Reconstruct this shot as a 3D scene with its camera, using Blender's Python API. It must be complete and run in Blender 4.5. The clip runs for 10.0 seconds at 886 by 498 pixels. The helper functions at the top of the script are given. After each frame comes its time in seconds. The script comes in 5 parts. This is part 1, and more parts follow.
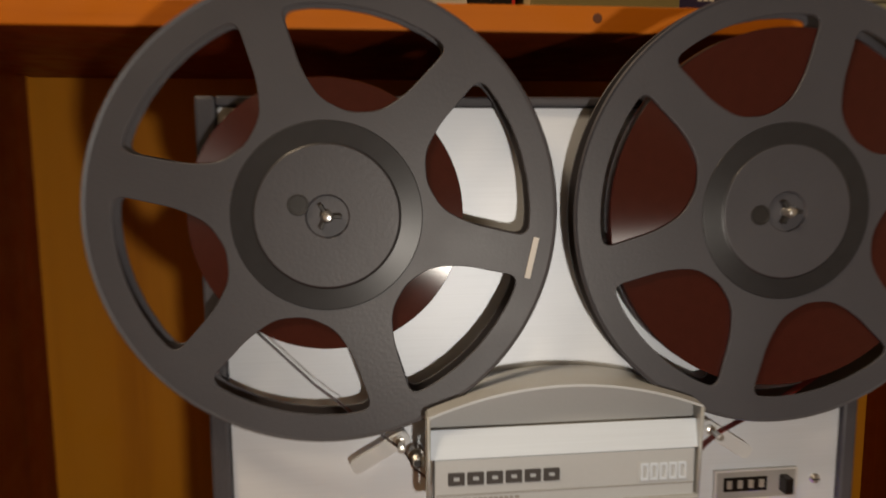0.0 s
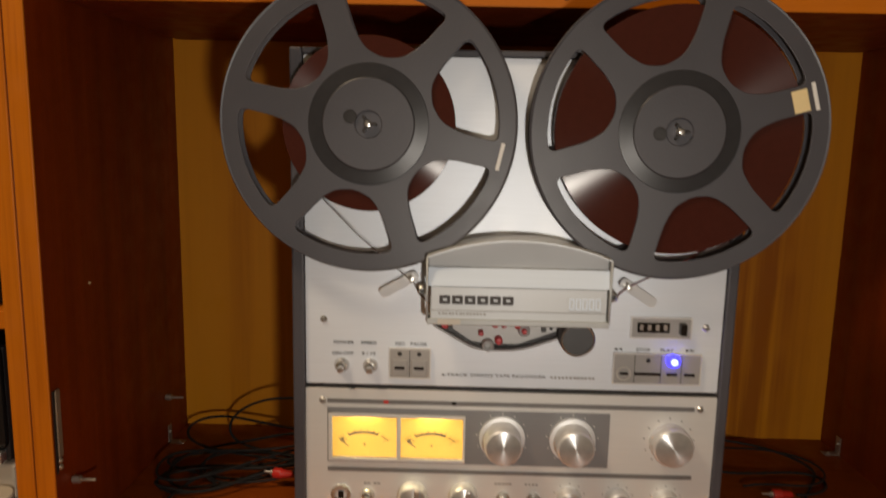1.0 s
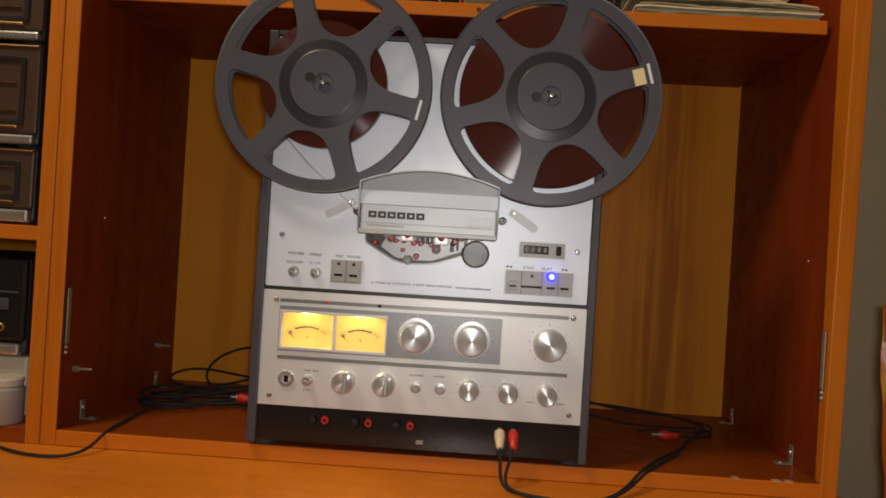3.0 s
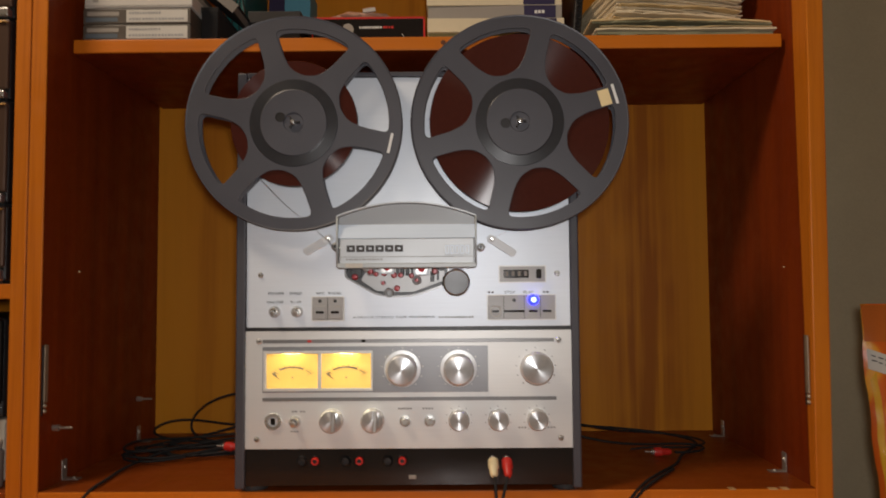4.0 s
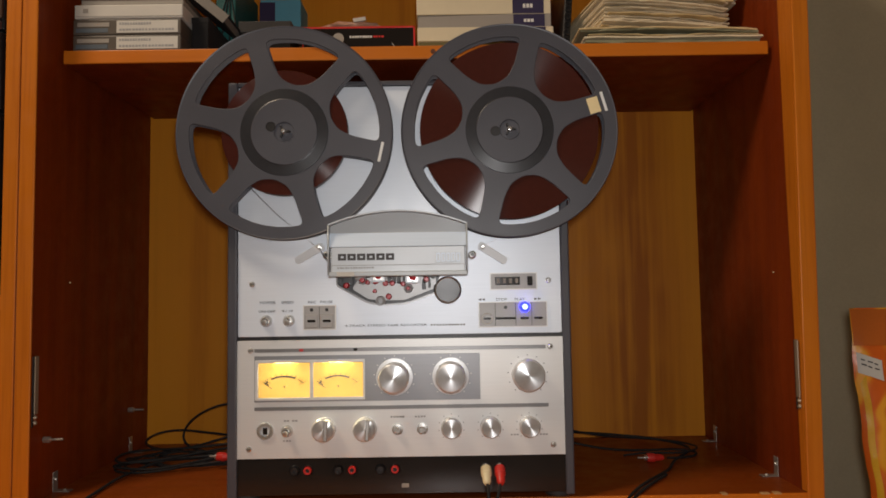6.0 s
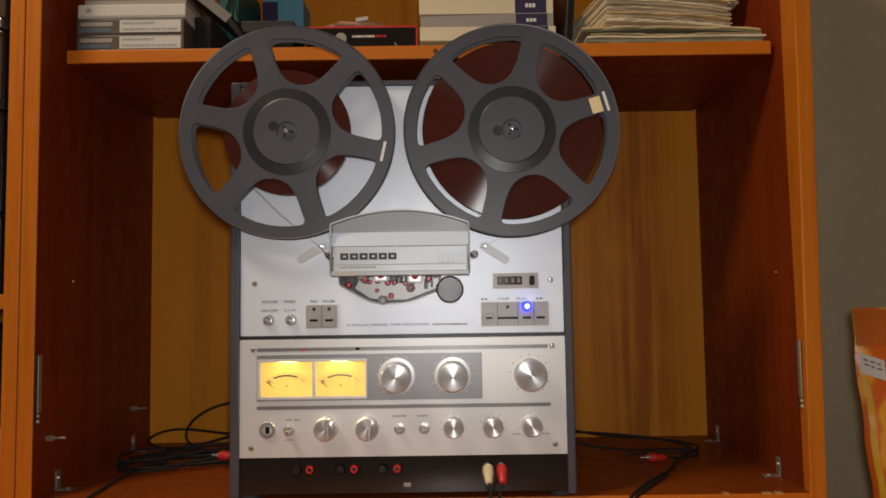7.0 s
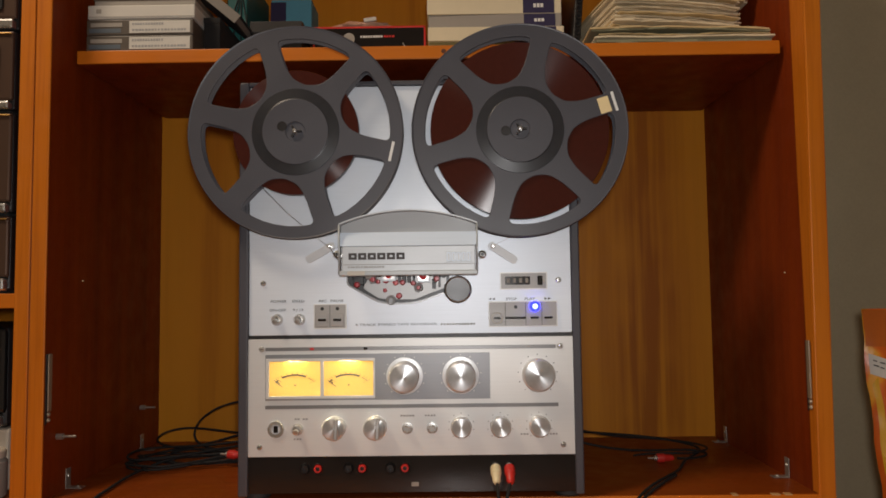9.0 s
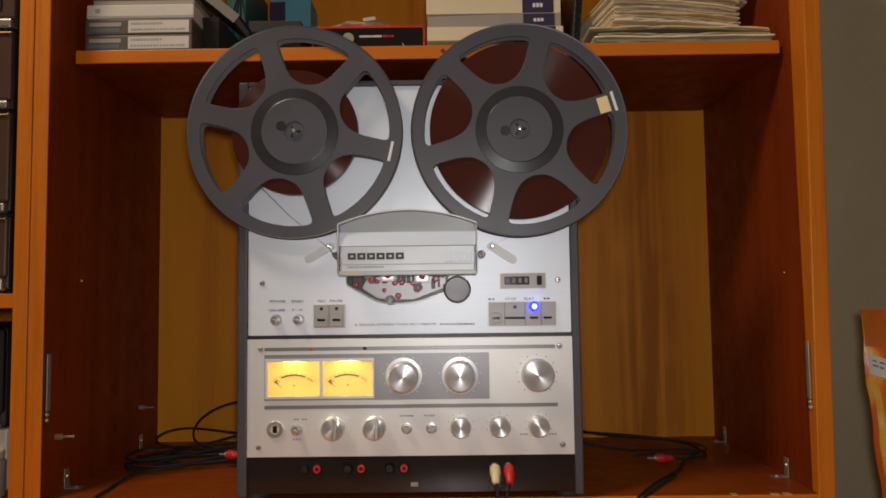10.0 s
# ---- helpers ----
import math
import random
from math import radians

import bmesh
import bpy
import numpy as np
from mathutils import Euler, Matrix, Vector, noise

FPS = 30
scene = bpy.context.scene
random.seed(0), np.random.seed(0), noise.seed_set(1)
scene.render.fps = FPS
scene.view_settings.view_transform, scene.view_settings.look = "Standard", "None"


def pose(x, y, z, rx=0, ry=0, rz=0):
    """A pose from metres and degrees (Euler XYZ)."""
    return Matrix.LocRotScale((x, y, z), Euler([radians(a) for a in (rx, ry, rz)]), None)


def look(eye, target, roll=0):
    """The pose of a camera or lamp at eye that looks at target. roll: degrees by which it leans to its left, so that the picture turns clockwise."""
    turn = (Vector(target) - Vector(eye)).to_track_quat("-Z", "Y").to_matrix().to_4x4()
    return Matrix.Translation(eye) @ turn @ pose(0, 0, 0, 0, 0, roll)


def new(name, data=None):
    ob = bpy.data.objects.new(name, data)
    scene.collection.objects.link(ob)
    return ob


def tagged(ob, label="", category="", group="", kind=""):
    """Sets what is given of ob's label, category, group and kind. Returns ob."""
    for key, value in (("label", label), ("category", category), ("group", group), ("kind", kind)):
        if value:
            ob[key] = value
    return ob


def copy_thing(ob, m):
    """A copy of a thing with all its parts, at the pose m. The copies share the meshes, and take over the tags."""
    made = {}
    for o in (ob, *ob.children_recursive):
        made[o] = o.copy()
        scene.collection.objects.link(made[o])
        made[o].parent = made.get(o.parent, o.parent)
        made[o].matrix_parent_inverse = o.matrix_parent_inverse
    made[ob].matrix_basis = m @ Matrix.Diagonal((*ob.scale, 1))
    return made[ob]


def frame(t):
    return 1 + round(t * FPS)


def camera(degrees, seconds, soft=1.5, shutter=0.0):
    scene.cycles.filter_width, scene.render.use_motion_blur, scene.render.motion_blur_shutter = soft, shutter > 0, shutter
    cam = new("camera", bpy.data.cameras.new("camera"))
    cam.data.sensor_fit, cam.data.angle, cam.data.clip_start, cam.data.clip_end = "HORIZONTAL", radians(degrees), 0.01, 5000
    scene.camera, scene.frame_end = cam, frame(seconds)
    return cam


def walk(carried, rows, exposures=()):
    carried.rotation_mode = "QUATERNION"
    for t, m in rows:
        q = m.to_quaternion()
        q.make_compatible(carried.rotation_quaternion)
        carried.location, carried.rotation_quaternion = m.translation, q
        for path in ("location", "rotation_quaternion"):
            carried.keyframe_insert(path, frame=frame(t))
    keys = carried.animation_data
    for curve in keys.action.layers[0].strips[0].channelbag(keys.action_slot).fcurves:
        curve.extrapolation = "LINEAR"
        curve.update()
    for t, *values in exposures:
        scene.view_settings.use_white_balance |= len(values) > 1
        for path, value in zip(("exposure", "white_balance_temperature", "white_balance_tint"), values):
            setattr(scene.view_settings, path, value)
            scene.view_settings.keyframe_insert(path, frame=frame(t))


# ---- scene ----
cam = camera(63.8, 10.0, soft=1.7, shutter=0.5)
PATH = [
    (0, (-0.119, -0.436, 0.489), (0.103, 1.536, 0.239), -0.3),
    (0.3, (-0.091, -0.528, 0.498), (-0.034, 1.458, 0.274), 0.1),
    (0.5, (-0.07, -0.592, 0.488), (-0.105, 1.4, 0.312), 0.1),
    (1, (-0.061, -0.674, 0.448), (-0.087, 1.301, 0.135), 1.2),
    (1.5, (-0.031, -0.734, 0.373), (-0.014, 1.253, 0.15), 1.5),
    (2, (0.017, -0.812, 0.286), (0.075, 1.184, 0.177), 2.7),
    (2.5, (0.042, -0.877, 0.265), (0.01, 1.121, 0.186), 3.1),
    (2.7, (0.051, -0.892, 0.265), (-0.018, 1.107, 0.235), 3.7),
    (3.8, (0.048, -0.893, 0.253), (0.04, 1.106, 0.293), 1.1),
    (4, (0.05, -0.893, 0.254), (0.037, 1.104, 0.359), -0.4),
    (4.5, (0.05, -0.897, 0.254), (0.001, 1.098, 0.38), -0.8),
    (5, (0.051, -0.897, 0.254), (0.033, 1.099, 0.382), -0.9),
    (5.5, (0.053, -0.895, 0.254), (0.06, 1.101, 0.381), -0.9),
    (7, (0.053, -0.896, 0.254), (0.052, 1.1, 0.379), -0.8),
    (7.5, (0.053, -0.896, 0.254), (0.051, 1.1, 0.378), -0.8),
    (8, (0.052, -0.897, 0.253), (0.051, 1.099, 0.38), -0.7),
    (8.5, (0.052, -0.896, 0.253), (0.05, 1.1, 0.378), -0.7),
    (9, (0.051, -0.897, 0.254), (0.032, 1.099, 0.379), -0.7),
    (9.5, (0.052, -0.896, 0.255), (0.032, 1.1, 0.377), -0.7),
    (10, (0.051, -0.896, 0.254), (0.034, 1.1, 0.379), -0.7),
]
FLASH, CEILING, AMBIENT = 12.5, 22.0, 0.010
EXPOSURES = [(0, -0.02, 7400, 10), (0.6, -0.06, 7800, 10), (1.5, 0.0, 6800, 10), (2.6, -0.05, 6800, 10), (4.0, 0.0, 6500, 10), (10, 0.0, 6500, 10)]
walk(cam, [(t, look(eye, target, roll)) for t, eye, target, roll in PATH], EXPOSURES)

# ---- light ----
world = bpy.data.worlds.new("room_world")
scene.world = world
world.use_nodes = True
world.node_tree.nodes["Background"].inputs[0].default_value = (1.0, 0.72, 0.45, 1)
world.node_tree.nodes["Background"].inputs[1].default_value = AMBIENT


def lamp(name, kind, m, energy, color, size):
    data = bpy.data.lights.new(name, kind)
    data.energy, data.color = energy, color
    if kind == "AREA":
        data.shape, data.size = "DISK", size
    else:
        data.shadow_soft_size = size
    ob = new(name, data)
    ob.matrix_world = m
    return ob


# the little white light of the filming device, and the weak warm lamp under the ceiling
lamp("device_light", "POINT", pose(0.064, -0.93, 0.282), FLASH, (1.0, 0.98, 0.97), 0.022)
lamp("ceiling_bulb", "AREA", look((-0.94, -0.70, 1.86), (-0.05, 0.1, 0.1)), CEILING, (1.0, 0.82, 0.62), 0.42)


# ---- materials ----
def material(name):
    m = bpy.data.materials.new(name)
    m.use_nodes = True
    nt = m.node_tree
    return m, nt, nt.nodes["Principled BSDF"], nt.links


def coords(nt, scale):
    tc = nt.nodes.new("ShaderNodeTexCoord")
    mp = nt.nodes.new("ShaderNodeMapping")
    mp.inputs["Scale"].default_value = scale
    nt.links.new(tc.outputs["Object"], mp.inputs[0])
    return mp.outputs[0]


def noise_of(nt, vec, scale, detail=4.0, rough=0.55):
    n = nt.nodes.new("ShaderNodeTexNoise")
    n.inputs["Scale"].default_value, n.inputs["Detail"].default_value, n.inputs["Roughness"].default_value = scale, detail, rough
    nt.links.new(vec, n.inputs["Vector"])
    return n.outputs["Fac"]


def ramp_of(nt, fac, stops):
    r = nt.nodes.new("ShaderNodeValToRGB")
    while len(r.color_ramp.elements) < len(stops):
        r.color_ramp.elements.new(0.5)
    for e, (p, c) in zip(r.color_ramp.elements, stops):
        e.position, e.color = p, (*c, 1)
    nt.links.new(fac, r.inputs[0])
    return r.outputs[0]


def mix_of(nt, fac, a, b, mode="MIX"):
    x = nt.nodes.new("ShaderNodeMix")
    x.data_type, x.blend_type = "RGBA", mode
    for value, slot in ((fac, 0), (a, 6), (b, 7)):
        if isinstance(value, (int, float)):
            x.inputs[slot].default_value = value
        elif isinstance(value, tuple):
            x.inputs[slot].default_value = (*value, 1)
        else:
            nt.links.new(value, x.inputs[slot])
    return x.outputs[2]


def bump_of(nt, height, strength, distance, bsdf):
    b = nt.nodes.new("ShaderNodeBump")
    b.inputs["Strength"].default_value, b.inputs["Distance"].default_value = strength, distance
    nt.links.new(height, b.inputs["Height"])
    nt.links.new(b.outputs[0], bsdf.inputs["Normal"])


def plain(name, color, rough=0.5, metal=0.0, vary=0.12, scale=60.0, bump=0.15, coat=0.0):
    """Paint, plastic, card or metal with a fine grain and broad uneven wear."""
    m, nt, bsdf, links = material(name)
    v = coords(nt, (1, 1, 1))
    fine, broad = noise_of(nt, v, scale * 12, 3), noise_of(nt, v, scale * 0.25, 5)
    dark = tuple(c * (1 - vary) for c in color)
    lite = tuple(min(1, c * (1 + vary * 0.6)) for c in color)
    base = ramp_of(nt, broad, [(0.3, dark), (0.7, lite)])
    links.new(mix_of(nt, 0.25, base, ramp_of(nt, fine, [(0.35, dark), (0.65, lite)])), bsdf.inputs["Base Color"])
    links.new(ramp_of(nt, broad, [(0.3, (rough * 0.85,) * 3), (0.7, (min(1, rough * 1.15),) * 3)]), bsdf.inputs["Roughness"])
    bsdf.inputs["Metallic"].default_value, bsdf.inputs["Coat Weight"].default_value = metal, coat
    if bump:
        bump_of(nt, fine, bump, 0.0004, bsdf)
    return m


def brushed(name, color, rough, along, metal=0.85, bump=0.06):
    """Sheet metal with fine lines that run along one axis."""
    m, nt, bsdf, links = material(name)
    s = [900, 900, 900]
    s["xyz".index(along)] = 14
    lines = noise_of(nt, coords(nt, tuple(s)), 1.0, 2)
    broad = noise_of(nt, coords(nt, (1, 1, 1)), 9, 4)
    base = ramp_of(nt, lines, [(0.25, tuple(c * 0.93 for c in color)), (0.75, tuple(min(1, c * 1.04) for c in color))])
    links.new(mix_of(nt, 0.5, base, ramp_of(nt, broad, [(0.3, tuple(c * 0.94 for c in color)), (0.7, color)])), bsdf.inputs["Base Color"])
    bsdf.inputs["Metallic"].default_value, bsdf.inputs["Roughness"].default_value = metal, rough
    bump_of(nt, lines, bump, 0.0002, bsdf)
    return m


def turned(name, color, rough, aniso=0.75, metal=1.0, rings=2600.0):
    """Surface turned round the y axis of its part: fine rings that spread the light into a radial fan."""
    m, nt, bsdf, links = material(name)
    tan = nt.nodes.new("ShaderNodeTangent")
    tan.direction_type, tan.axis = "RADIAL", "Y"
    links.new(tan.outputs[0], bsdf.inputs["Tangent"])
    broad = noise_of(nt, coords(nt, (1, 1, 1)), 140, 3)
    links.new(ramp_of(nt, broad, [(0.3, tuple(c * 0.85 for c in color)), (0.7, color)]), bsdf.inputs["Base Color"])
    bsdf.inputs["Metallic"].default_value, bsdf.inputs["Roughness"].default_value = metal, rough
    bsdf.inputs["Anisotropic"].default_value, bsdf.inputs["Anisotropic Rotation"].default_value = aniso, 0.25
    return m


def wood(name, dark, mid, lite, along, rough=0.42, coat=0.25, scale=1.0, figure=0.5, pore=0.35):
    """Varnished veneer: long grain along one axis, darker pores, broad patches and small scuffs."""
    m, nt, bsdf, links = material(name)
    s = [26 * scale] * 3
    s["xyz".index(along)] = 1.3 * scale
    v = coords(nt, tuple(s))
    grain = noise_of(nt, v, 1.0, 6, 0.62)
    s2 = [260 * scale] * 3
    s2["xyz".index(along)] = 7 * scale
    pores = noise_of(nt, coords(nt, tuple(s2)), 1.0, 3)
    patch = noise_of(nt, coords(nt, (1, 1, 1)), 4.0 * scale, 4)
    base = ramp_of(nt, grain, [(0.25, dark), (0.5, mid), (0.78, lite)])
    base = mix_of(nt, figure, mid, base)
    base = mix_of(nt, pore, base, ramp_of(nt, pores, [(0.32, (0.62, 0.5, 0.4)), (0.54, (1, 1, 1))]), "MULTIPLY")
    base = mix_of(nt, 0.4, base, ramp_of(nt, patch, [(0.3, (0.74, 0.68, 0.62)), (0.65, (1, 1, 1))]), "MULTIPLY")
    links.new(base, bsdf.inputs["Base Color"])
    scuff = noise_of(nt, coords(nt, (1, 1, 1)), 35, 5)
    links.new(ramp_of(nt, scuff, [(0.3, (rough * 0.8,) * 3), (0.75, (rough * 1.35,) * 3)]), bsdf.inputs["Roughness"])
    bsdf.inputs["Coat Weight"].default_value, bsdf.inputs["Coat Roughness"].default_value = coat, 0.22
    bsdf.inputs["Specular IOR Level"].default_value = 0.26
    bump_of(nt, pores, 0.12, 0.0006, bsdf)
    return m


def glow(name, color, strength, base=(0.8, 0.8, 0.8)):
    m, nt, bsdf, links = material(name)
    bsdf.inputs["Base Color"].default_value = (*base, 1)
    bsdf.inputs["Emission Color"].default_value, bsdf.inputs["Emission Strength"].default_value = (*color, 1), strength
    return m


def clear(name, rough=0.02):
    m, nt, bsdf, links = material(name)
    bsdf.inputs["Base Color"].default_value = (1, 1, 1, 1)
    bsdf.inputs["Transmission Weight"].default_value, bsdf.inputs["Roughness"].default_value, bsdf.inputs["IOR"].default_value = 1.0, rough, 1.3
    return m


W_EDGE = wood("varnished_edge_upright", (0.40, 0.100, 0.006), (0.55, 0.155, 0.009), (0.64, 0.205, 0.014), "z", 0.45, 0.06)
W_EDGE_X = wood("varnished_edge_level", (0.42, 0.102, 0.006), (0.57, 0.155, 0.009), (0.66, 0.205, 0.014), "x", 0.45, 0.06, 0.8, 0.35, 0.15)
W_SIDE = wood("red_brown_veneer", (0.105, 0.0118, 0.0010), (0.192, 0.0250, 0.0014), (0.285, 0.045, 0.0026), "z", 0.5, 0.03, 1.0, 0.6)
W_FLOOR = wood("red_brown_board", (0.155, 0.026, 0.0020), (0.235, 0.045, 0.0030), (0.300, 0.066, 0.0050), "x", 0.45, 0.06)
W_BACK = wood("yellow_plywood", (0.30, 0.075, 0.004), (0.60, 0.225, 0.012), (0.64, 0.258, 0.016), "z", 0.5, 0.04, 0.36, 0.9, 0.15)


def heart_streak(m, x0, width):
    """Darker heartwood that runs up the plywood in a wavering streak."""
    nt = m.node_tree
    bsdf = [n for n in nt.nodes if n.type == "BSDF_PRINCIPLED"][0]
    old = bsdf.inputs["Base Color"].links[0].from_socket
    sep = nt.nodes.new("ShaderNodeSeparateXYZ")
    nt.links.new(coords(nt, (1, 1, 1)), sep.inputs[0])
    def calc(op, a, b):
        n = nt.nodes.new("ShaderNodeMath")
        n.operation = op
        for k, q in enumerate((a, b)):
            if isinstance(q, (int, float)):
                n.inputs[k].default_value = q
            else:
                nt.links.new(q, n.inputs[k])
        return n.outputs[0]
    sway = calc("MULTIPLY", noise_of(nt, coords(nt, (1, 1, 1)), 7.0, 2), 0.09)
    off = calc("ABSOLUTE", calc("SUBTRACT", calc("ADD", sep.outputs[0], sway), x0 + 0.045), 0)
    near = calc("SUBTRACT", 1.0, calc("MINIMUM", calc("DIVIDE", off, width), 1.0))
    lines = calc("MAXIMUM", calc("SUBTRACT", calc("MULTIPLY", noise_of(nt, coords(nt, (70, 70, 2.5)), 1.0, 4), 3.2), 0.95), 0.0)
    fac = calc("MINIMUM", calc("MULTIPLY", near, lines), 0.75)
    nt.links.new(mix_of(nt, fac, old, (0.26, 0.062, 0.004)), bsdf.inputs["Base Color"])


heart_streak(W_BACK, 0.392, 0.065)
BAREWOOD = plain("bare_wood_chip", (0.52, 0.30, 0.12), 0.7, 0, 0.3, 150, 0.4)
KNOTWOOD = plain("dark_knot", (0.11, 0.028, 0.004), 0.5, 0, 0.3, 200, 0.2)
W_DESK = wood("orange_worktop", (0.48, 0.130, 0.009), (0.64, 0.195, 0.014), (0.74, 0.26, 0.024), "x", 0.42, 0.1, 0.7, 0.5, 0.15)
PLASTER = plain("grey_beige_plaster", (0.43, 0.36, 0.235), 0.9, 0, 0.12, 22, 0.5)
CEIL = plain("ceiling_paint", (0.7, 0.66, 0.6), 0.9, 0, 0.06, 20, 0.3)
ROOM_FLOOR = wood("room_floor_boards", (0.10, 0.045, 0.02), (0.16, 0.075, 0.03), (0.22, 0.11, 0.05), "y", 0.5, 0.1)
SILVER = brushed("silver_front", (0.72, 0.76, 0.82), 0.46, "x", 0.3, 0.03)
CHAMP = brushed("champagne_front", (0.70, 0.69, 0.67), 0.44, "x", 0.4, 0.03)
GREYPANEL = brushed("grey_inset", (0.27, 0.27, 0.28), 0.4, "x", 0.5)
GROOVE = brushed("groove_grey", (0.24, 0.235, 0.235), 0.35, "x", 0.5)
CASE = plain("charcoal_case_paint", (0.055, 0.052, 0.062), 0.5, 0, 0.2, 40, 0.6)
BLACK = plain("black_plastic", (0.016, 0.014, 0.014), 0.38, 0, 0.2, 50, 0.3)
MATTBLACK = plain("matt_black_card", (0.006, 0.005, 0.005), 0.95, 0, 0.2, 50, 0.3)
FITTING = plain("dull_zinc", (0.46, 0.42, 0.37), 0.38, 0.75, 0.2, 90, 0.2)
GLOSSBLACK = plain("gloss_black", (0.012, 0.010, 0.010), 0.18, 0, 0.2, 50, 0.05)
CAPGREY = plain("grey_cap", (0.060, 0.060, 0.064), 0.36, 0, 0.15, 60, 0.3)
RUBBER = plain("rubber", (0.02, 0.02, 0.02), 0.75, 0, 0.2, 60, 0.6)
REEL = plain("dark_grey_reel_plastic", (0.063, 0.062, 0.074), 0.42, 0, 0.10, 40, 0.25)
RING = turned("polished_ring", (0.026, 0.026, 0.030), 0.34, 0.2, 0.05)
TAPE = turned("brown_tape_pack", (0.056, 0.0120, 0.009), 0.20, 0.97, 0.0)
TAPE_FLAT = plain("brown_tape", (0.10, 0.03, 0.02), 0.3, 0, 0.1, 60, 0.05)
TAPE_RED = plain("red_leader_tape", (0.40, 0.04, 0.025), 0.35, 0, 0.1, 60, 0.05)
KNOB = turned("spun_aluminium", (0.68, 0.69, 0.70), 0.33, 0.86, 0.7)
KNOBSIDE = plain("aluminium_side", (0.74, 0.75, 0.76), 0.42, 0.5, 0.1, 80, 0.15)
STEEL = plain("steel", (0.70, 0.69, 0.67), 0.26, 0.9, 0.15, 90, 0.1)
DULL = plain("dull_steel", (0.5, 0.49, 0.47), 0.38, 1.0, 0.2, 90, 0.2)
PLATE = brushed("head_base_plate", (0.42, 0.415, 0.41), 0.42, "x", 0.3)
COVER = plain("warm_grey_cover", (0.42, 0.44, 0.45), 0.42, 0.1, 0.05, 40, 0.15)
COVER_LITE = plain("pale_cover", (0.52, 0.55, 0.58), 0.4, 0.1, 0.05, 40, 0.1)
COVER_BAND = brushed("bright_band", (0.70, 0.79, 0.90), 0.5, "x", 0.05, 0.02)
COVER_GREY = plain("grey_arch", (0.37, 0.375, 0.38), 0.45, 0.1, 0.05, 40, 0.15)
TANBOX = plain("taupe_button_plate", (0.35, 0.335, 0.32), 0.45, 0.2, 0.08, 60, 0.15)
INK = plain("dark_print", (0.05, 0.045, 0.045), 0.6, 0, 0.1, 60, 0)
INK_SOFT = plain("faded_print", (0.30, 0.29, 0.28), 0.6, 0, 0.1, 60, 0)
WHITE_INK = plain("white_print", (0.7, 0.68, 0.64), 0.6, 0, 0.1, 60, 0)
RED = plain("red_plastic", (0.55, 0.025, 0.018), 0.4, 0, 0.1, 60, 0.1)
REDCAP = plain("red_lacquer", (0.50, 0.02, 0.03), 0.35, 0, 0.15, 60, 0.1)
CREAM = plain("cream_plastic", (0.72, 0.60, 0.36), 0.45, 0, 0.1, 60, 0.1)
PAPER = plain("paper", (0.70, 0.58, 0.39), 0.8, 0, 0.25, 60, 0.5)
PAPER2 = plain("yellowed_paper", (0.60, 0.44, 0.22), 0.8, 0, 0.28, 60, 0.5)
STICK = plain("yellowed_sticker", (0.78, 0.62, 0.34), 0.75, 0, 0.1, 60, 0.2)
MARKWHITE = plain("white_flange_mark", (0.74, 0.73, 0.71), 0.55, 0, 0.1, 60, 0.1)
WHITE = plain("white_card", (0.55, 0.51, 0.45), 0.6, 0, 0.08, 60, 0.1)
CREAMBOOK = plain("cream_book_cloth", (0.66, 0.56, 0.38), 0.65, 0, 0.1, 60, 0.2)
FOLDERGREY = plain("grey_brown_folder", (0.17, 0.145, 0.12), 0.6, 0, 0.12, 60, 0.1)
GREYCARD = plain("grey_card", (0.30, 0.265, 0.225), 0.6, 0, 0.1, 60, 0.1)
OLIVE = plain("olive_cloth", (0.22, 0.18, 0.07), 0.75, 0, 0.15, 90, 0.6)
NAVY = plain("navy_label", (0.025, 0.018, 0.06), 0.5, 0, 0.1, 60, 0.1)
TEAL = plain("teal_plastic", (0.014, 0.11, 0.10), 0.45, 0, 0.3, 60, 0.4)
BLUE = plain("sky_blue_card", (0.10, 0.32, 0.42), 0.6, 0, 0.1, 60, 0.1)
DULLBLUE = plain("dull_blue_print", (0.085, 0.105, 0.125), 0.6, 0, 0.1, 60, 0.1)
CATCH = plain("tarnished_steel", (0.34, 0.26, 0.18), 0.45, 0.4, 0.2, 60, 0.2)
TAPEBODY = plain("grey_brown_cassette", (0.085, 0.066, 0.050), 0.5, 0, 0.15, 60, 0.2)
PINK = plain("pale_pink_film", (0.62, 0.36, 0.24), 0.35, 0, 0.15, 60, 0.3)
BROWNMETAL = brushed("brown_metal_front", (0.10, 0.058, 0.040), 0.35, "x", 0.4)
BRASS = plain("brass", (0.50, 0.30, 0.10), 0.34, 1.0, 0.15, 80, 0.1)
BEIGE = plain("beige_plastic", (0.52, 0.45, 0.36), 0.5, 0, 0.1, 40, 0.2)
YELLOW = plain("yellow_foil", (0.66, 0.34, 0.016), 0.3, 0, 0.2, 40, 0.3, 0.4)
PRINTRED = plain("dark_red_print", (0.30, 0.035, 0.012), 0.5, 0, 0.1, 60, 0)
DARKFOIL = plain("dark_orange_foil", (0.48, 0.11, 0.012), 0.35, 0, 0.2, 40, 0.3, 0.3)
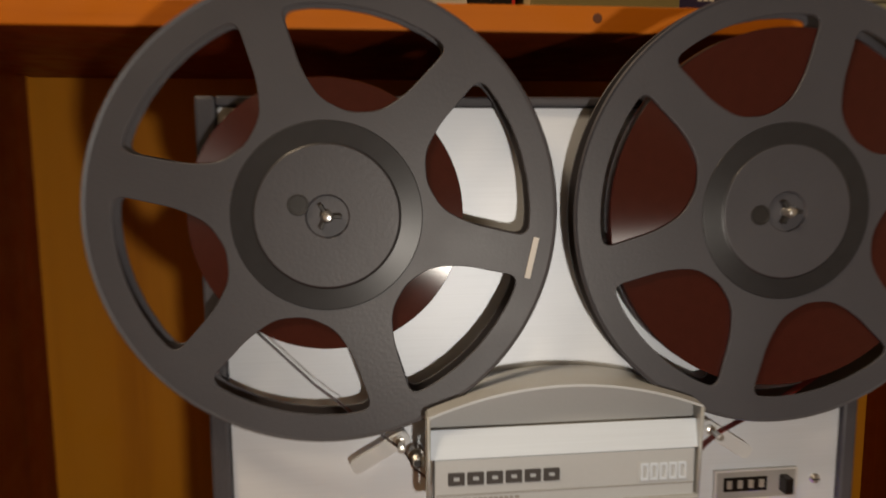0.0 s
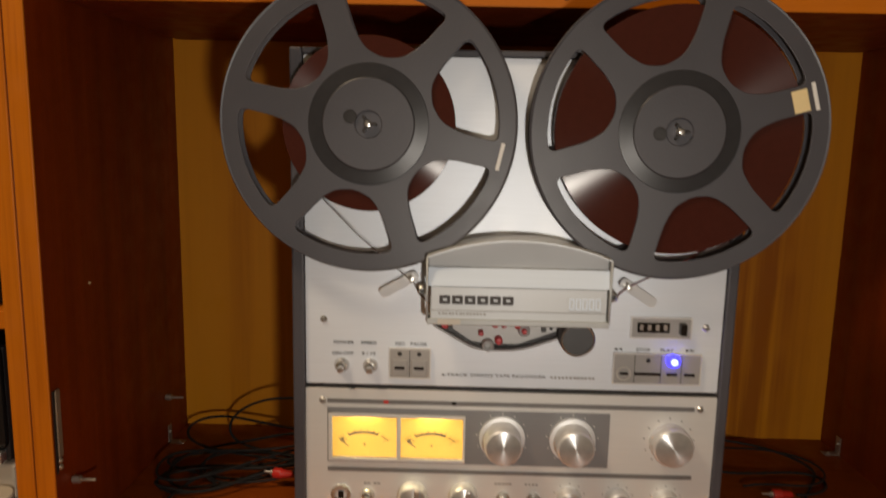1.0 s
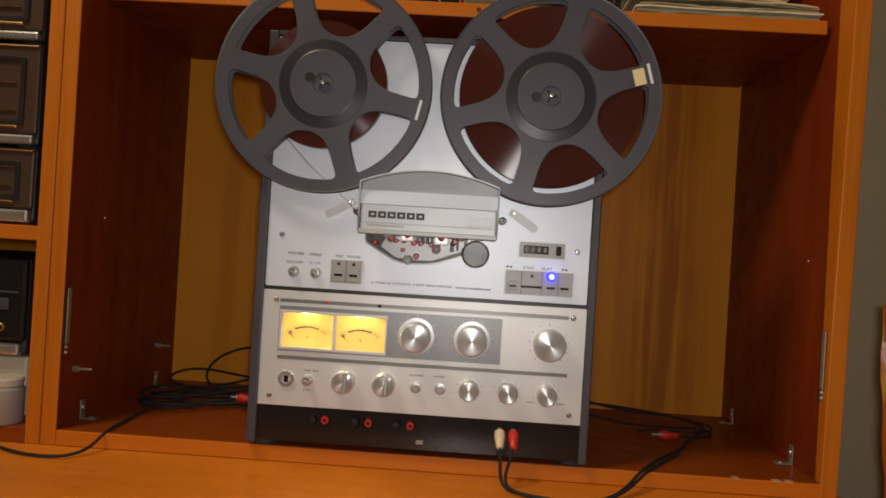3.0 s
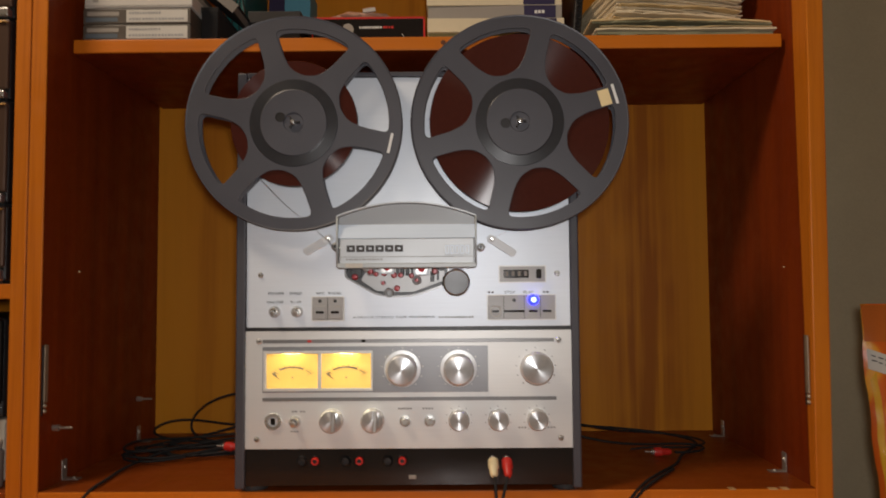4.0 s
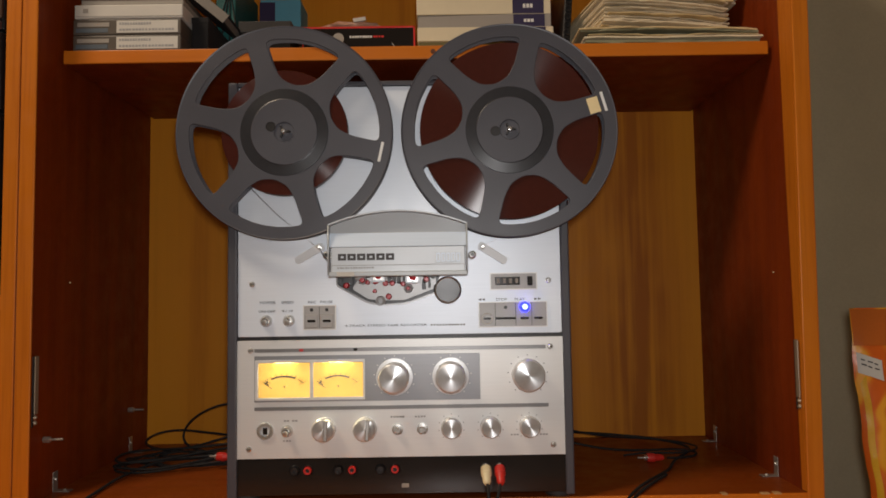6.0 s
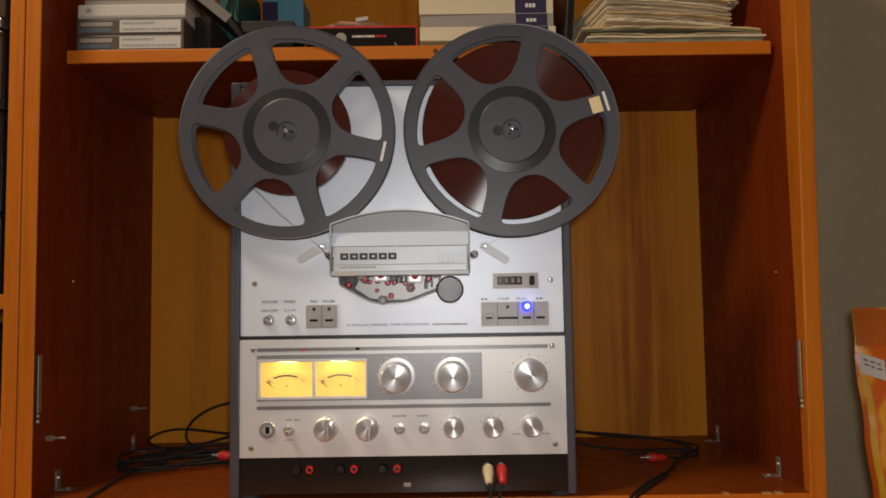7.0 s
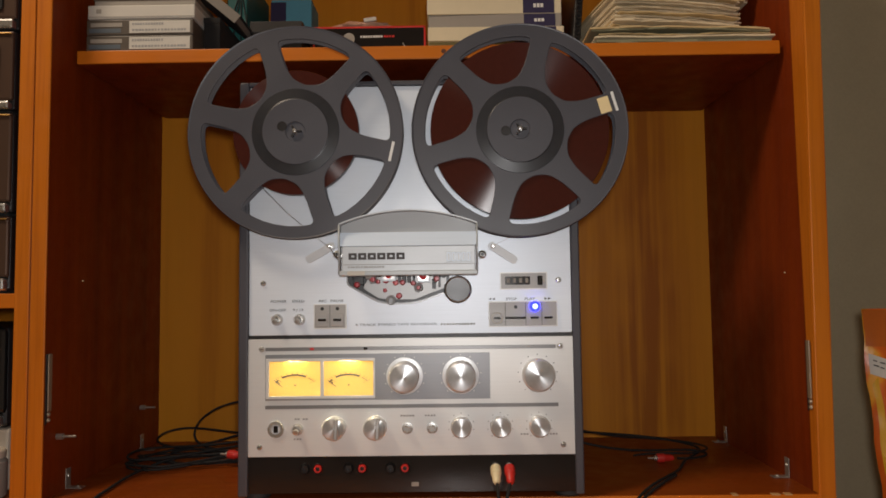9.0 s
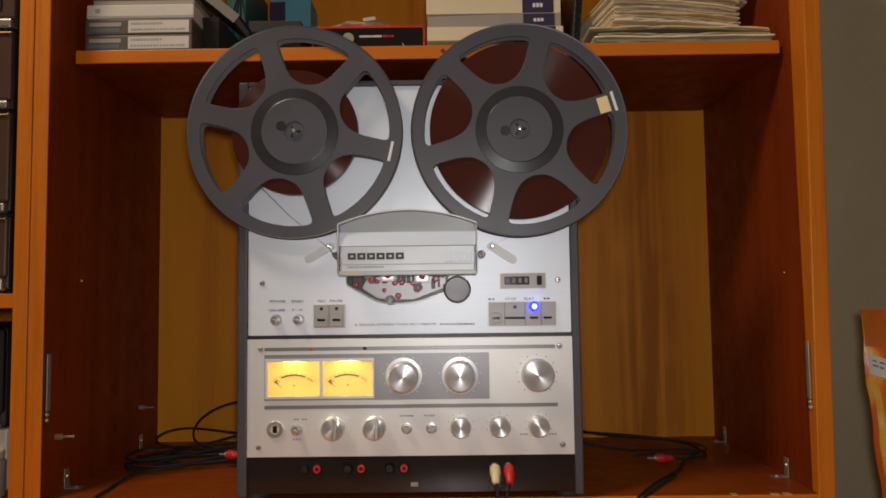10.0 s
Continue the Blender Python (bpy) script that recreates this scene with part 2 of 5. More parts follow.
def printed_foil():
    """Orange foil printed with yellow swirls."""
    m, nt, bsdf, links = material("printed_foil")
    v = coords(nt, (1, 1, 1))
    w = nt.nodes.new("ShaderNodeTexWave")
    w.inputs["Scale"].default_value, w.inputs["Distortion"].default_value, w.inputs["Detail"].default_value, w.inputs["Detail Scale"].default_value = 8.0, 9.0, 2.0, 1.2
    links.new(v, w.inputs["Vector"])
    links.new(ramp_of(nt, w.outputs["Fac"], [(0.30, (0.62, 0.11, 0.008)), (0.62, (0.68, 0.16, 0.009)), (0.92, (0.78, 0.33, 0.016))]), bsdf.inputs["Base Color"])
    bsdf.inputs["Roughness"].default_value, bsdf.inputs["Coat Weight"].default_value = 0.34, 0.3
    bump_of(nt, noise_of(nt, v, 60, 4), 0.4, 0.002, bsdf)
    return m


FOIL = printed_foil()
CABLE = plain("black_cable", (0.007, 0.006, 0.006), 0.8, 0, 0.2, 90, 0.2)
METERFACE = glow("lit_meter_face", (1.0, 0.47, 0.030), 0.10, (0.82, 0.50, 0.10))
METERLAMP = glow("meter_bulb", (1.0, 0.84, 0.46), 420.0)
BLUELED = glow("blue_led", (0.006, 0.008, 1.0), 12.0, (0.02, 0.02, 0.6))
BLUECORE = glow("blue_led_core", (0.16, 0.24, 1.0), 5.0)
REDLED = glow("red_led", (1.0, 0.05, 0.03), 0.12, (0.4, 0.03, 0.03))
GLASS = clear("clear_glass")
FROSTED = plain("frosted_plastic", (0.80, 0.82, 0.84), 0.32, 0, 0.06, 60, 0.1)
FROSTED.node_tree.nodes["Principled BSDF"].inputs["Transmission Weight"].default_value = 0.18



# ---- mesh helpers: things are built in their own coordinates, x right, y back, z up ----
def thing(name, m=None, label="", category="", group=""):
    ob = new(name)
    ob.empty_display_size = 0.02
    ob.matrix_world = m or pose(0, 0, 0)
    return tagged(ob, label, category, group)


def part(name, shape, mat, parent, label="", smooth=False):
    if isinstance(shape, bmesh.types.BMesh):
        mesh = bpy.data.meshes.new(name)
        shape.to_mesh(mesh)
        shape.free()
    else:
        mesh = shape
        mesh.name = name
    mesh.materials.clear()
    mesh.materials.append(mat)
    if smooth:
        mesh.shade_smooth()
        mesh.set_sharp_from_angle(angle=radians(38))
    ob = new(name, mesh)
    ob.parent = parent
    return tagged(ob, label)


def structure(name, shape, mat, label, category):
    return tagged(part(name, shape, mat, None), label, category, "", "structure")


def box(x0, x1, y0, y1, z0, z1, bevel=0.0, seg=2, bm=None):
    bm = bm or bmesh.new()
    made = bmesh.ops.create_cube(bm, size=1, matrix=Matrix.Translation(((x0 + x1) / 2, (y0 + y1) / 2, (z0 + z1) / 2)) @ Matrix.Diagonal((x1 - x0, y1 - y0, z1 - z0, 1)))
    if bevel:
        edges = list({e for v in made["verts"] for e in v.link_edges})
        bmesh.ops.bevel(bm, geom=edges, offset=bevel, segments=seg, affect="EDGES", profile=0.5)
    return bm


def turn_y(cx, cz, profile, seg=48, bm=None):
    """A body turned round an axis along y; the profile runs as (radius, y)."""
    bm = bm or bmesh.new()
    rings = []
    for r, y in profile:
        if r < 1e-6:
            rings.append([bm.verts.new((cx, y, cz))])
        else:
            rings.append([bm.verts.new((cx + r * math.cos(2 * math.pi * k / seg), y, cz + r * math.sin(2 * math.pi * k / seg))) for k in range(seg)])
    for a, b in zip(rings, rings[1:]):
        for k in range(seg):
            j = (k + 1) % seg
            if len(a) == 1 and len(b) == 1:
                continue
            if len(a) == 1:
                bm.faces.new((a[0], b[k], b[j]))
            elif len(b) == 1:
                bm.faces.new((a[k], b[0], a[j]))
            else:
                bm.faces.new((a[k], b[k], b[j], a[j]))
    bmesh.ops.recalc_face_normals(bm, faces=bm.faces)
    return bm


def disc_y(cx, cz, r, y_front, y_back, bevel=0.0006, seg=40, bm=None):
    return turn_y(cx, cz, [(0, y_front), (r - bevel, y_front), (r, y_front + bevel), (r, y_back), (0, y_back)], seg, bm)


def baked(curve):
    ob = bpy.data.objects.new("baking", curve)
    scene.collection.objects.link(ob)
    mesh = bpy.data.meshes.new_from_object(ob.evaluated_get(bpy.context.evaluated_depsgraph_get()))
    bpy.data.objects.remove(ob)
    bpy.data.curves.remove(curve)
    return mesh


def plate(loops, y_front, thick, bevel=0.0003):
    """A flat sheet standing in the x-z plane with an outline and holes, its front at y_front."""
    curve = bpy.data.curves.new("sheet", "CURVE")
    curve.dimensions, curve.fill_mode = "2D", "BOTH"
    curve.extrude, curve.bevel_depth, curve.bevel_resolution = thick / 2 - bevel, bevel, 1
    curve.offset = -bevel
    for loop in loops:
        sp = curve.splines.new("POLY")
        sp.points.add(len(loop) - 1)
        for p, (x, z) in zip(sp.points, loop):
            p.co = (x, z, 0, 1)
        sp.use_cyclic_u = True
    mesh = baked(curve)
    bm = bmesh.new()
    bm.from_mesh(mesh)
    bmesh.ops.remove_doubles(bm, verts=bm.verts, dist=2e-6)
    bm.to_mesh(mesh)
    bm.free()
    mesh.transform(Matrix.Translation((0, y_front + thick / 2, 0)) @ Matrix.Rotation(radians(90), 4, "X"))
    return mesh


def tube(points, r, res=4, kind="NURBS"):
    curve = bpy.data.curves.new("run", "CURVE")
    curve.dimensions, curve.bevel_depth, curve.bevel_resolution, curve.use_fill_caps = "3D", r, res, True
    sp = curve.splines.new(kind)
    sp.points.add(len(points) - 1)
    for p, co in zip(sp.points, points):
        p.co = (*co, 1)
    if kind == "NURBS":
        sp.order_u, sp.use_endpoint_u, sp.resolution_u = 4, True, 10
    return baked(curve)


def lettering(words, x, z, height, y=-0.0006, stretch=1.35, centre=False):
    curve = bpy.data.curves.new("words", "FONT")
    curve.body, curve.size, curve.extrude = words, height / 0.7, 0.0002
    curve.align_x = "CENTER" if centre else "LEFT"
    mesh = baked(curve)
    mesh.transform(Matrix.Translation((x, y, z)) @ Matrix.Rotation(radians(90), 4, "X") @ Matrix.Diagonal((stretch, 1, 1, 1)))
    return mesh


def rounded(points, radius, steps=5):
    """An outline with its corners rounded; the radius may be given corner by corner."""
    out, n = [], len(points)
    for i, p in enumerate(points):
        p, a, b = Vector(p), Vector(points[i - 1]), Vector(points[(i + 1) % n])
        r = radius[i] if isinstance(radius, (list, tuple)) else radius
        u, v = (a - p), (b - p)
        r = min(r, u.length * 0.48, v.length * 0.48)
        s, e = p + u.normalized() * r, p + v.normalized() * r
        for k in range(steps + 1):
            f = k / steps
            out.append(tuple((1 - f) ** 2 * s + 2 * f * (1 - f) * p + f * f * e))
    return out


def rect(x0, x1, z0, z1, radius=0.0):
    pts = [(x0, z0), (x1, z0), (x1, z1), (x0, z1)]
    return rounded(pts, radius, 4) if radius else pts


def ring_pts(cx, cz, r, n=72):
    return [(cx + r * math.cos(2 * math.pi * k / n), cz + r * math.sin(2 * math.pi * k / n)) for k in range(n)]


def bars(x0, x1, z, height, count, y, mat, parent, depth=0.0003, seed=1):
    """A line of writing that cannot be read, as plain bars."""
    rng = random.Random(seed)
    bm, x = bmesh.new(), x0
    step = (x1 - x0) / count
    for k in range(count):
        box(x, x + step * rng.uniform(0.55, 0.86), y - depth, y, z, z + height, 0, 1, bm)
        x += step
    return part("print", bm, mat, parent)


# ---- the place: cupboard, room ----
XL, XR = -0.466, 0.511          # inner faces of the bay
FRONT, BACK = 0.010, 0.369
SHELF = 0.594                   # top of the shelf
TOP = 0.96

def leaning(bm):
    """The right side of the bay stands a few millimetres out of true at its front foot."""
    for v in bm.verts:
        v.co.x += (0.0130 * v.co.z - 0.0055) * min(1.0, max(0.0, (BACK - v.co.y) / (BACK - FRONT)))
    return bm


cup = thing("wall_cupboard", pose(0, 0, 0), "open orange-varnished wooden cupboard with a red-brown lined bay", "cupboard")
tagged(cup, kind="structure")
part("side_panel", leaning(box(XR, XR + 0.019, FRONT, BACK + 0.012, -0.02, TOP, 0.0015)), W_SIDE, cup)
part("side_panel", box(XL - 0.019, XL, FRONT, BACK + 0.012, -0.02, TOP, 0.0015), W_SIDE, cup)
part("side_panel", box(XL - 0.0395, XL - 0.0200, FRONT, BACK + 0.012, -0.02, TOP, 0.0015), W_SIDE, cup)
part("edge_strip", leaning(box(XR - 0.001, XR + 0.020, FRONT - 0.0045, FRONT - 0.0002, -0.0198, TOP, 0.0012)), W_EDGE, cup, "orange varnished front edge")
part("edge_strip", box(XL - 0.0190, XL + 0.001, FRONT - 0.003, FRONT - 0.0002, -0.02, TOP, 0.0012), W_EDGE, cup, "orange varnished front edge")
part("edge_strip", box(XL - 0.0395, XL - 0.0203, FRONT - 0.003, FRONT - 0.0002, -0.02, TOP, 0.0012), W_EDGE, cup, "orange varnished front edge")
part("bottom_board", box(XL + 0.0003, XR - 0.0003, FRONT + 0.0005, BACK, -0.0195, 0.0, 0.001), W_FLOOR, cup, "red-brown varnished bottom board")
part("edge_strip", box(XL + 0.0015, XR - 0.0015, FRONT - 0.003, FRONT + 0.0003, -0.0195, -0.0002, 0.001), W_EDGE_X, cup, "orange varnished front edge")
part("back_panel", box(XL - 0.002, XR + 0.002, BACK, BACK + 0.006, -0.02, TOP), W_BACK, cup, "yellowish plywood back panel")
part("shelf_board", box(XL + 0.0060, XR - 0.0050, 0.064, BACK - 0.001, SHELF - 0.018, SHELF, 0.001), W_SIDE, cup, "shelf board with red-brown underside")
part("edge_strip", box(XL + 0.0062, XR - 0.0052, 0.0605, 0.0637, SHELF - 0.0183, SHELF + 0.0003, 0.0012), W_EDGE_X, cup, "orange varnished front edge")
part("knot", turn_y(0.046, SHELF - 0.008, [(0, 0.0600), (0.0030, 0.0600), (0.0036, 0.0606), (0, 0.0606)], 12), KNOTWOOD, cup, "small dark knot")
# tapering orange strip puts the light on the right side's front into colour
lip = bmesh.new()
rows = [[lip.verts.new(p) for p in ((XR - 0.0008, FRONT, z), (XR - 0.0008, FRONT + w, z), (XR + 0.0005, FRONT + w, z), (XR + 0.0005, FRONT, z))] for z, w in ((0.001, 0.011), (0.2, 0.018), (0.4, 0.027), (TOP - 0.001, 0.044))]
for a, b in zip(rows, rows[1:]):
    for k in range(4):
        lip.faces.new((a[k], a[(k + 1) % 4], b[(k + 1) % 4], b[k]))
lip.faces.new(rows[0]), lip.faces.new(rows[-1])
bmesh.ops.recalc_face_normals(lip, faces=lip.faces)
part("lit_band", leaning(lip), W_EDGE, cup, "orange strip standing for light on the inner side")
part("top_board", box(XL - 0.64, XR + 0.03, FRONT - 0.003, BACK + 0.012, TOP, TOP + 0.02, 0.001), W_EDGE_X, cup)
# chipped varnish along the front of the bottom board
rng = random.Random(17)
for x in (0.398, 0.447, 0.463):
    w, d = rng.uniform(0.004, 0.011), rng.uniform(0.003, 0.007)
    part("varnish_chip", box(x, x + w, FRONT - 0.0032, FRONT + d, -0.0010, 0.0005, 0.0003), BAREWOOD, cup, "pale chip in the varnish")
# neighbouring bay
part("back_panel", box(-1.08, XL - 0.042, BACK, BACK + 0.006, -0.02, TOP), W_BACK, cup)
part("side_panel", box(-1.10, -1.08, FRONT, BACK + 0.012, -0.02, TOP, 0.0015), W_EDGE, cup)
part("bottom_board", box(-1.0797, XL - 0.0398, FRONT - 0.003, BACK, -0.0195, 0.0, 0.001), W_FLOOR, cup)
part("shelf_board", box(-1.0797, XL - 0.0398, 0.032, BACK - 0.001, 0.2415, 0.2610, 0.0012), W_EDGE_X, cup, "orange varnished shelf")

# worktop and lower cupboard below
structure("worktop", box(-1.10, 0.542, -0.182, BACK + 0.012, -0.046, -0.0202, 0.003), W_DESK, "orange varnished wooden worktop with worn front edge", "worktop")
base_cab = thing("base_cupboard", pose(0, 0, 0), "orange-brown wooden base cupboard under the worktop", "cupboard")
tagged(base_cab, kind="structure")
part("carcass", box(-1.09, 0.532, -0.150, BACK + 0.01, -0.74, -0.0465), W_SIDE, base_cab)
for k in range(4):
    part("cupboard_door", box(-1.088 + k * 0.405, -1.088 + k * 0.405 + 0.401, -0.169, -0.1505, -0.70, -0.052, 0.002), W_EDGE, base_cab)

RX0, RX1, RY0, RY1, RZ0, RZ1 = -1.9, 1.7, -2.4, 0.392, -0.75, 1.92
structure("floor", box(RX0 - 0.1, RX1 + 0.1, RY0 - 0.1, RY1 + 0.1, RZ0 - 0.05, RZ0), ROOM_FLOOR, "dark brown wooden room floor", "floor")
structure("ceiling", box(RX0 - 0.1, RX1 + 0.1, RY0 - 0.1, RY1 + 0.1, RZ1, RZ1 + 0.05), CEIL, "plain pale room ceiling", "ceiling")
structure("wall_north", box(RX0 - 0.1, RX1 + 0.1, RY1, RY1 + 0.1, RZ0, RZ1), PLASTER, "plain grey-beige plastered wall behind the cupboard", "wall")
structure("wall_south", box(RX0 - 0.1, RX1 + 0.1, RY0 - 0.1, RY0, RZ0, RZ1), PLASTER, "plain grey-beige plastered wall", "wall")
structure("wall_west", box(RX0 - 0.1, RX0, RY0, RY1, RZ0, RZ1), PLASTER, "plain grey-beige plastered wall", "wall")
structure("wall_east", box(RX1, RX1 + 0.1, RY0, RY1, RZ0, RZ1), PLASTER, "plain grey-beige plastered wall", "wall")


# small metal fittings on the bay's sides
def bracket(m):
    ob = thing("corner_bracket", m, "small bent steel corner bracket on the cupboard's side", "bracket", "corner brackets")
    part("plate", box(-0.0012, 0, -0.006, 0.006, 0.0, 0.026, 0.0005), FITTING, ob)
    part("foot", box(-0.022, -0.0013, -0.006, 0.006, 0.0, 0.0013, 0.0004), FITTING, ob)
    part("screw", turn_y(0, 0, [(0, -0.0020), (0.002, -0.0016), (0.003, 0), (0, 0)], 14), FITTING, ob).matrix_local = pose(-0.0012, 0, 0.016, 0, 0, -90)
    part("screw", turn_y(0, 0, [(0, -0.0020), (0.002, -0.0016), (0.003, 0), (0, 0)], 14), FITTING, ob).matrix_local = pose(-0.014, 0, 0.0013, -90, 0, 0)
    return ob


b0 = bracket(pose(XR - 0.0056, 0.090, 0.0004))
copy_thing(b0, pose(XR - 0.0014, 0.318, 0.0004))
copy_thing(b0, pose(XL + 0.0004, 0.070, 0.0004, 0, 0, 180))
copy_thing(b0, pose(XL + 0.0004, 0.300, 0.0004, 0, 0, 180))


def side_bolt(m):
    ob = thing("shelf_pin", m, "small steel bolt sticking out of the cupboard's side", "bolt", "side bolts")
    part("shank", turn_y(0, 0, [(0, -0.026), (0.0016, -0.026), (0.0018, -0.002), (0.0018, 0), (0, 0)], 14), FITTING, ob, smooth=True)
    part("collar", turn_y(0, 0, [(0.0018, -0.010), (0.0042, -0.0095), (0.0042, -0.001), (0.0018, 0)], 6), FITTING, ob)
    return ob


p0 = side_bolt(pose(XL + 0.0002, 0.040, 0.074, 0, 0, 90))
copy_thing(p0, pose(XL + 0.0002, 0.290, 0.072, 0, 0, 90))


def hinge_rod(m):
    ob = thing("door_catch", m, "slim steel door catch with two screws", "catch", "door catches")
    part("strip", box(-0.0022, 0, -0.004, 0.004, 0.012, 0.085, 0.0008), CATCH, ob)
    part("backing", box(-0.0010, 0, 0.0045, 0.008, -0.004, 0.085, 0.0004), BLACK, ob)
    for z in (0.001, 0.008):
        part("screw", turn_y(0, 0, [(0, -0.0030), (0.002, -0.0024), (0.0032, 0), (0, 0)], 14), CATCH, ob).matrix_local = pose(0, 0, z, 0, 0, -90)
    return ob


def peg(m):
    ob = thing("shelf_peg", m, "tiny pale shelf peg in the cupboard's side", "peg", "shelf pegs")
    part("head", turn_y(0, 0, [(0, -0.0020), (0.0010, -0.0018), (0.0013, 0), (0, 0)], 14), CREAM, ob, smooth=True)
    return ob


g0 = peg(pose(XL + 0.0002, 0.099, 0.278, 0, 0, 90))
copy_thing(g0, pose(XR - 0.0022, 0.079, 0.277, 0, 0, -90))
h0 = hinge_rod(pose(XR - 0.0056, 0.018, 0.104))
copy_thing(h0, pose(XL + 0.0015, 0.018, 0.098, 0, 0, 180))

# ---- tape recorder ----
rec = thing("tape_recorder", pose(0, 0, 0), "silver reel-to-reel tape recorder with charcoal case and lit yellow meters", "tape recorder")
CW, PX = 0.2150, 0.2030
part("case_side", box(-CW, -PX, -0.004, 0.215, 0.0055, 0.5265, 0.002), CASE, rec, "charcoal case side")
part("case_side", box(PX, CW - 0.0015, -0.004, 0.215, 0.0055, 0.5265, 0.002), CASE, rec, "charcoal case side")
part("case_top", box(-PX, PX, -0.004, 0.215, 0.5205, 0.5265, 0.0015), CASE, rec)
part("case_back", box(-PX, PX, 0.210, 0.215, 0.016, 0.520), BLACK, rec)
part("case_bottom", box(-PX, PX, 0.0105, 0.209, 0.0085, 0.014), BLACK, rec)
HOLE = rounded([(-0.078, 0.300), (-0.078, 0.267), (-0.040, 0.2455), (-0.024, 0.2425), (0.008, 0.2435), (0.050, 0.258), (0.050, 0.300)], [0.001, 0.004, 0.012, 0.010, 0.012, 0.004, 0.001])
part("upper_front", plate([rect(-PX + 0.0004, PX - 0.0004, 0.2040, 0.5200, 0.002), HOLE], 0.0, 0.003), SILVER, rec, "silver upper front plate")
part("hole_trim", plate([rounded([(-0.0795, 0.300), (-0.0795, 0.266), (-0.041, 0.2437), (-0.024, 0.2408), (0.0085, 0.2418), (0.0515, 0.257), (0.0515, 0.300)], [0.001, 0.004, 0.012, 0.010, 0.012, 0.004, 0.001]), HOLE], -0.0010, 0.008, 0.0002), GROOVE, rec)
part("seam", box(-PX, PX, 0.0012, 0.004, 0.1990, 0.2042), BLACK, rec)
part("lower_front", plate([rect(-0.2040, 0.2035, 0.0540, 0.1992, 0.0012)], -0.0012, 0.004), CHAMP, rec, "champagne-coloured lower front plate")
part("plinth", box(-0.2045, 0.2045, 0.0005, 0.010, 0.0085, 0.0532, 0.001), GLOSSBLACK, rec, "glossy black connector plinth")
for x in (-0.197, 0.197):
    for y in (0.012, 0.19):
        foot = part("foot", turn_y(0, 0, [(0, 0), (0.0165, 0), (0.0175, 0.002), (0.0165, 0.0082), (0, 0.0082)], 28), RUBBER, rec)
        foot.matrix_local = pose(x, y + 0.012, 0.0002, 90, 0, 0)
part("badge", box(0.0, 0.009, -0.0006, 0.0012, 0.0165, 0.0215, 0.0003), GREYCARD, rec, "small pale sticker")


def screw(x, z, r=0.0036, y=0.0):
    s = part("screw", turn_y(x, z, [(0, y - 0.0026), (r * 0.62, y - 0.0024), (r, y - 0.0008), (r, y + 0.001), (0, y + 0.001)], 24), STEEL, rec, smooth=True)
    part("slot", box(x - r * 0.7, x + r * 0.7, y - 0.0028, y - 0.0022, z - 0.0004, z + 0.0004), INK, s)


for x, z, y in ((-0.185, 0.2695, 0), (0.187, 0.2695, 0), (-0.1862, 0.187, -0.0012), (0.187, 0.187, -0.0012), (-0.1885, 0.066, -0.0012), (0.1885, 0.066, -0.0012)):
    screw(x, z, 0.0036, y)


# grooves and meters of the lower front
for z, x1 in ((0.1868, 0.1815), (0.1150, 0.1835)):
    part("groove_strip", box(-0.1815, x1, -0.0021, -0.0012, z - 0.0022, z + 0.0022, 0.0003), GROOVE, rec, "dark grey trim strip")
part("peak_light", box(-0.1255, -0.1205, -0.0030, -0.0020, 0.1852, 0.1884, 0.0003), REDLED, rec, "faintly lit red peak light")
part("peak_light", box(-0.0580, -0.0535, -0.0030, -0.0020, 0.1852, 0.1884, 0.0003), GLOSSBLACK, rec, "unlit dark peak light")
part("inset_panel", plate([rect(-0.1815, 0.0990, 0.1232, 0.1802, 0.0006), rect(-0.1775, -0.0455, 0.1280, 0.1725)], -0.0022, 0.0022, 0.0002), GREYPANEL, rec, "dark grey inset panel")
part("meter_bezel", plate([rect(-0.1800, -0.0440, 0.1257, 0.1752, 0.001), rect(-0.1765, -0.1118, 0.1290, 0.1718, 0.0008), rect(-0.1082, -0.0460, 0.1290, 0.1718, 0.0008)], -0.0058, 0.0014, 0.0003), CHAMP, rec, "pale metal meter frame")


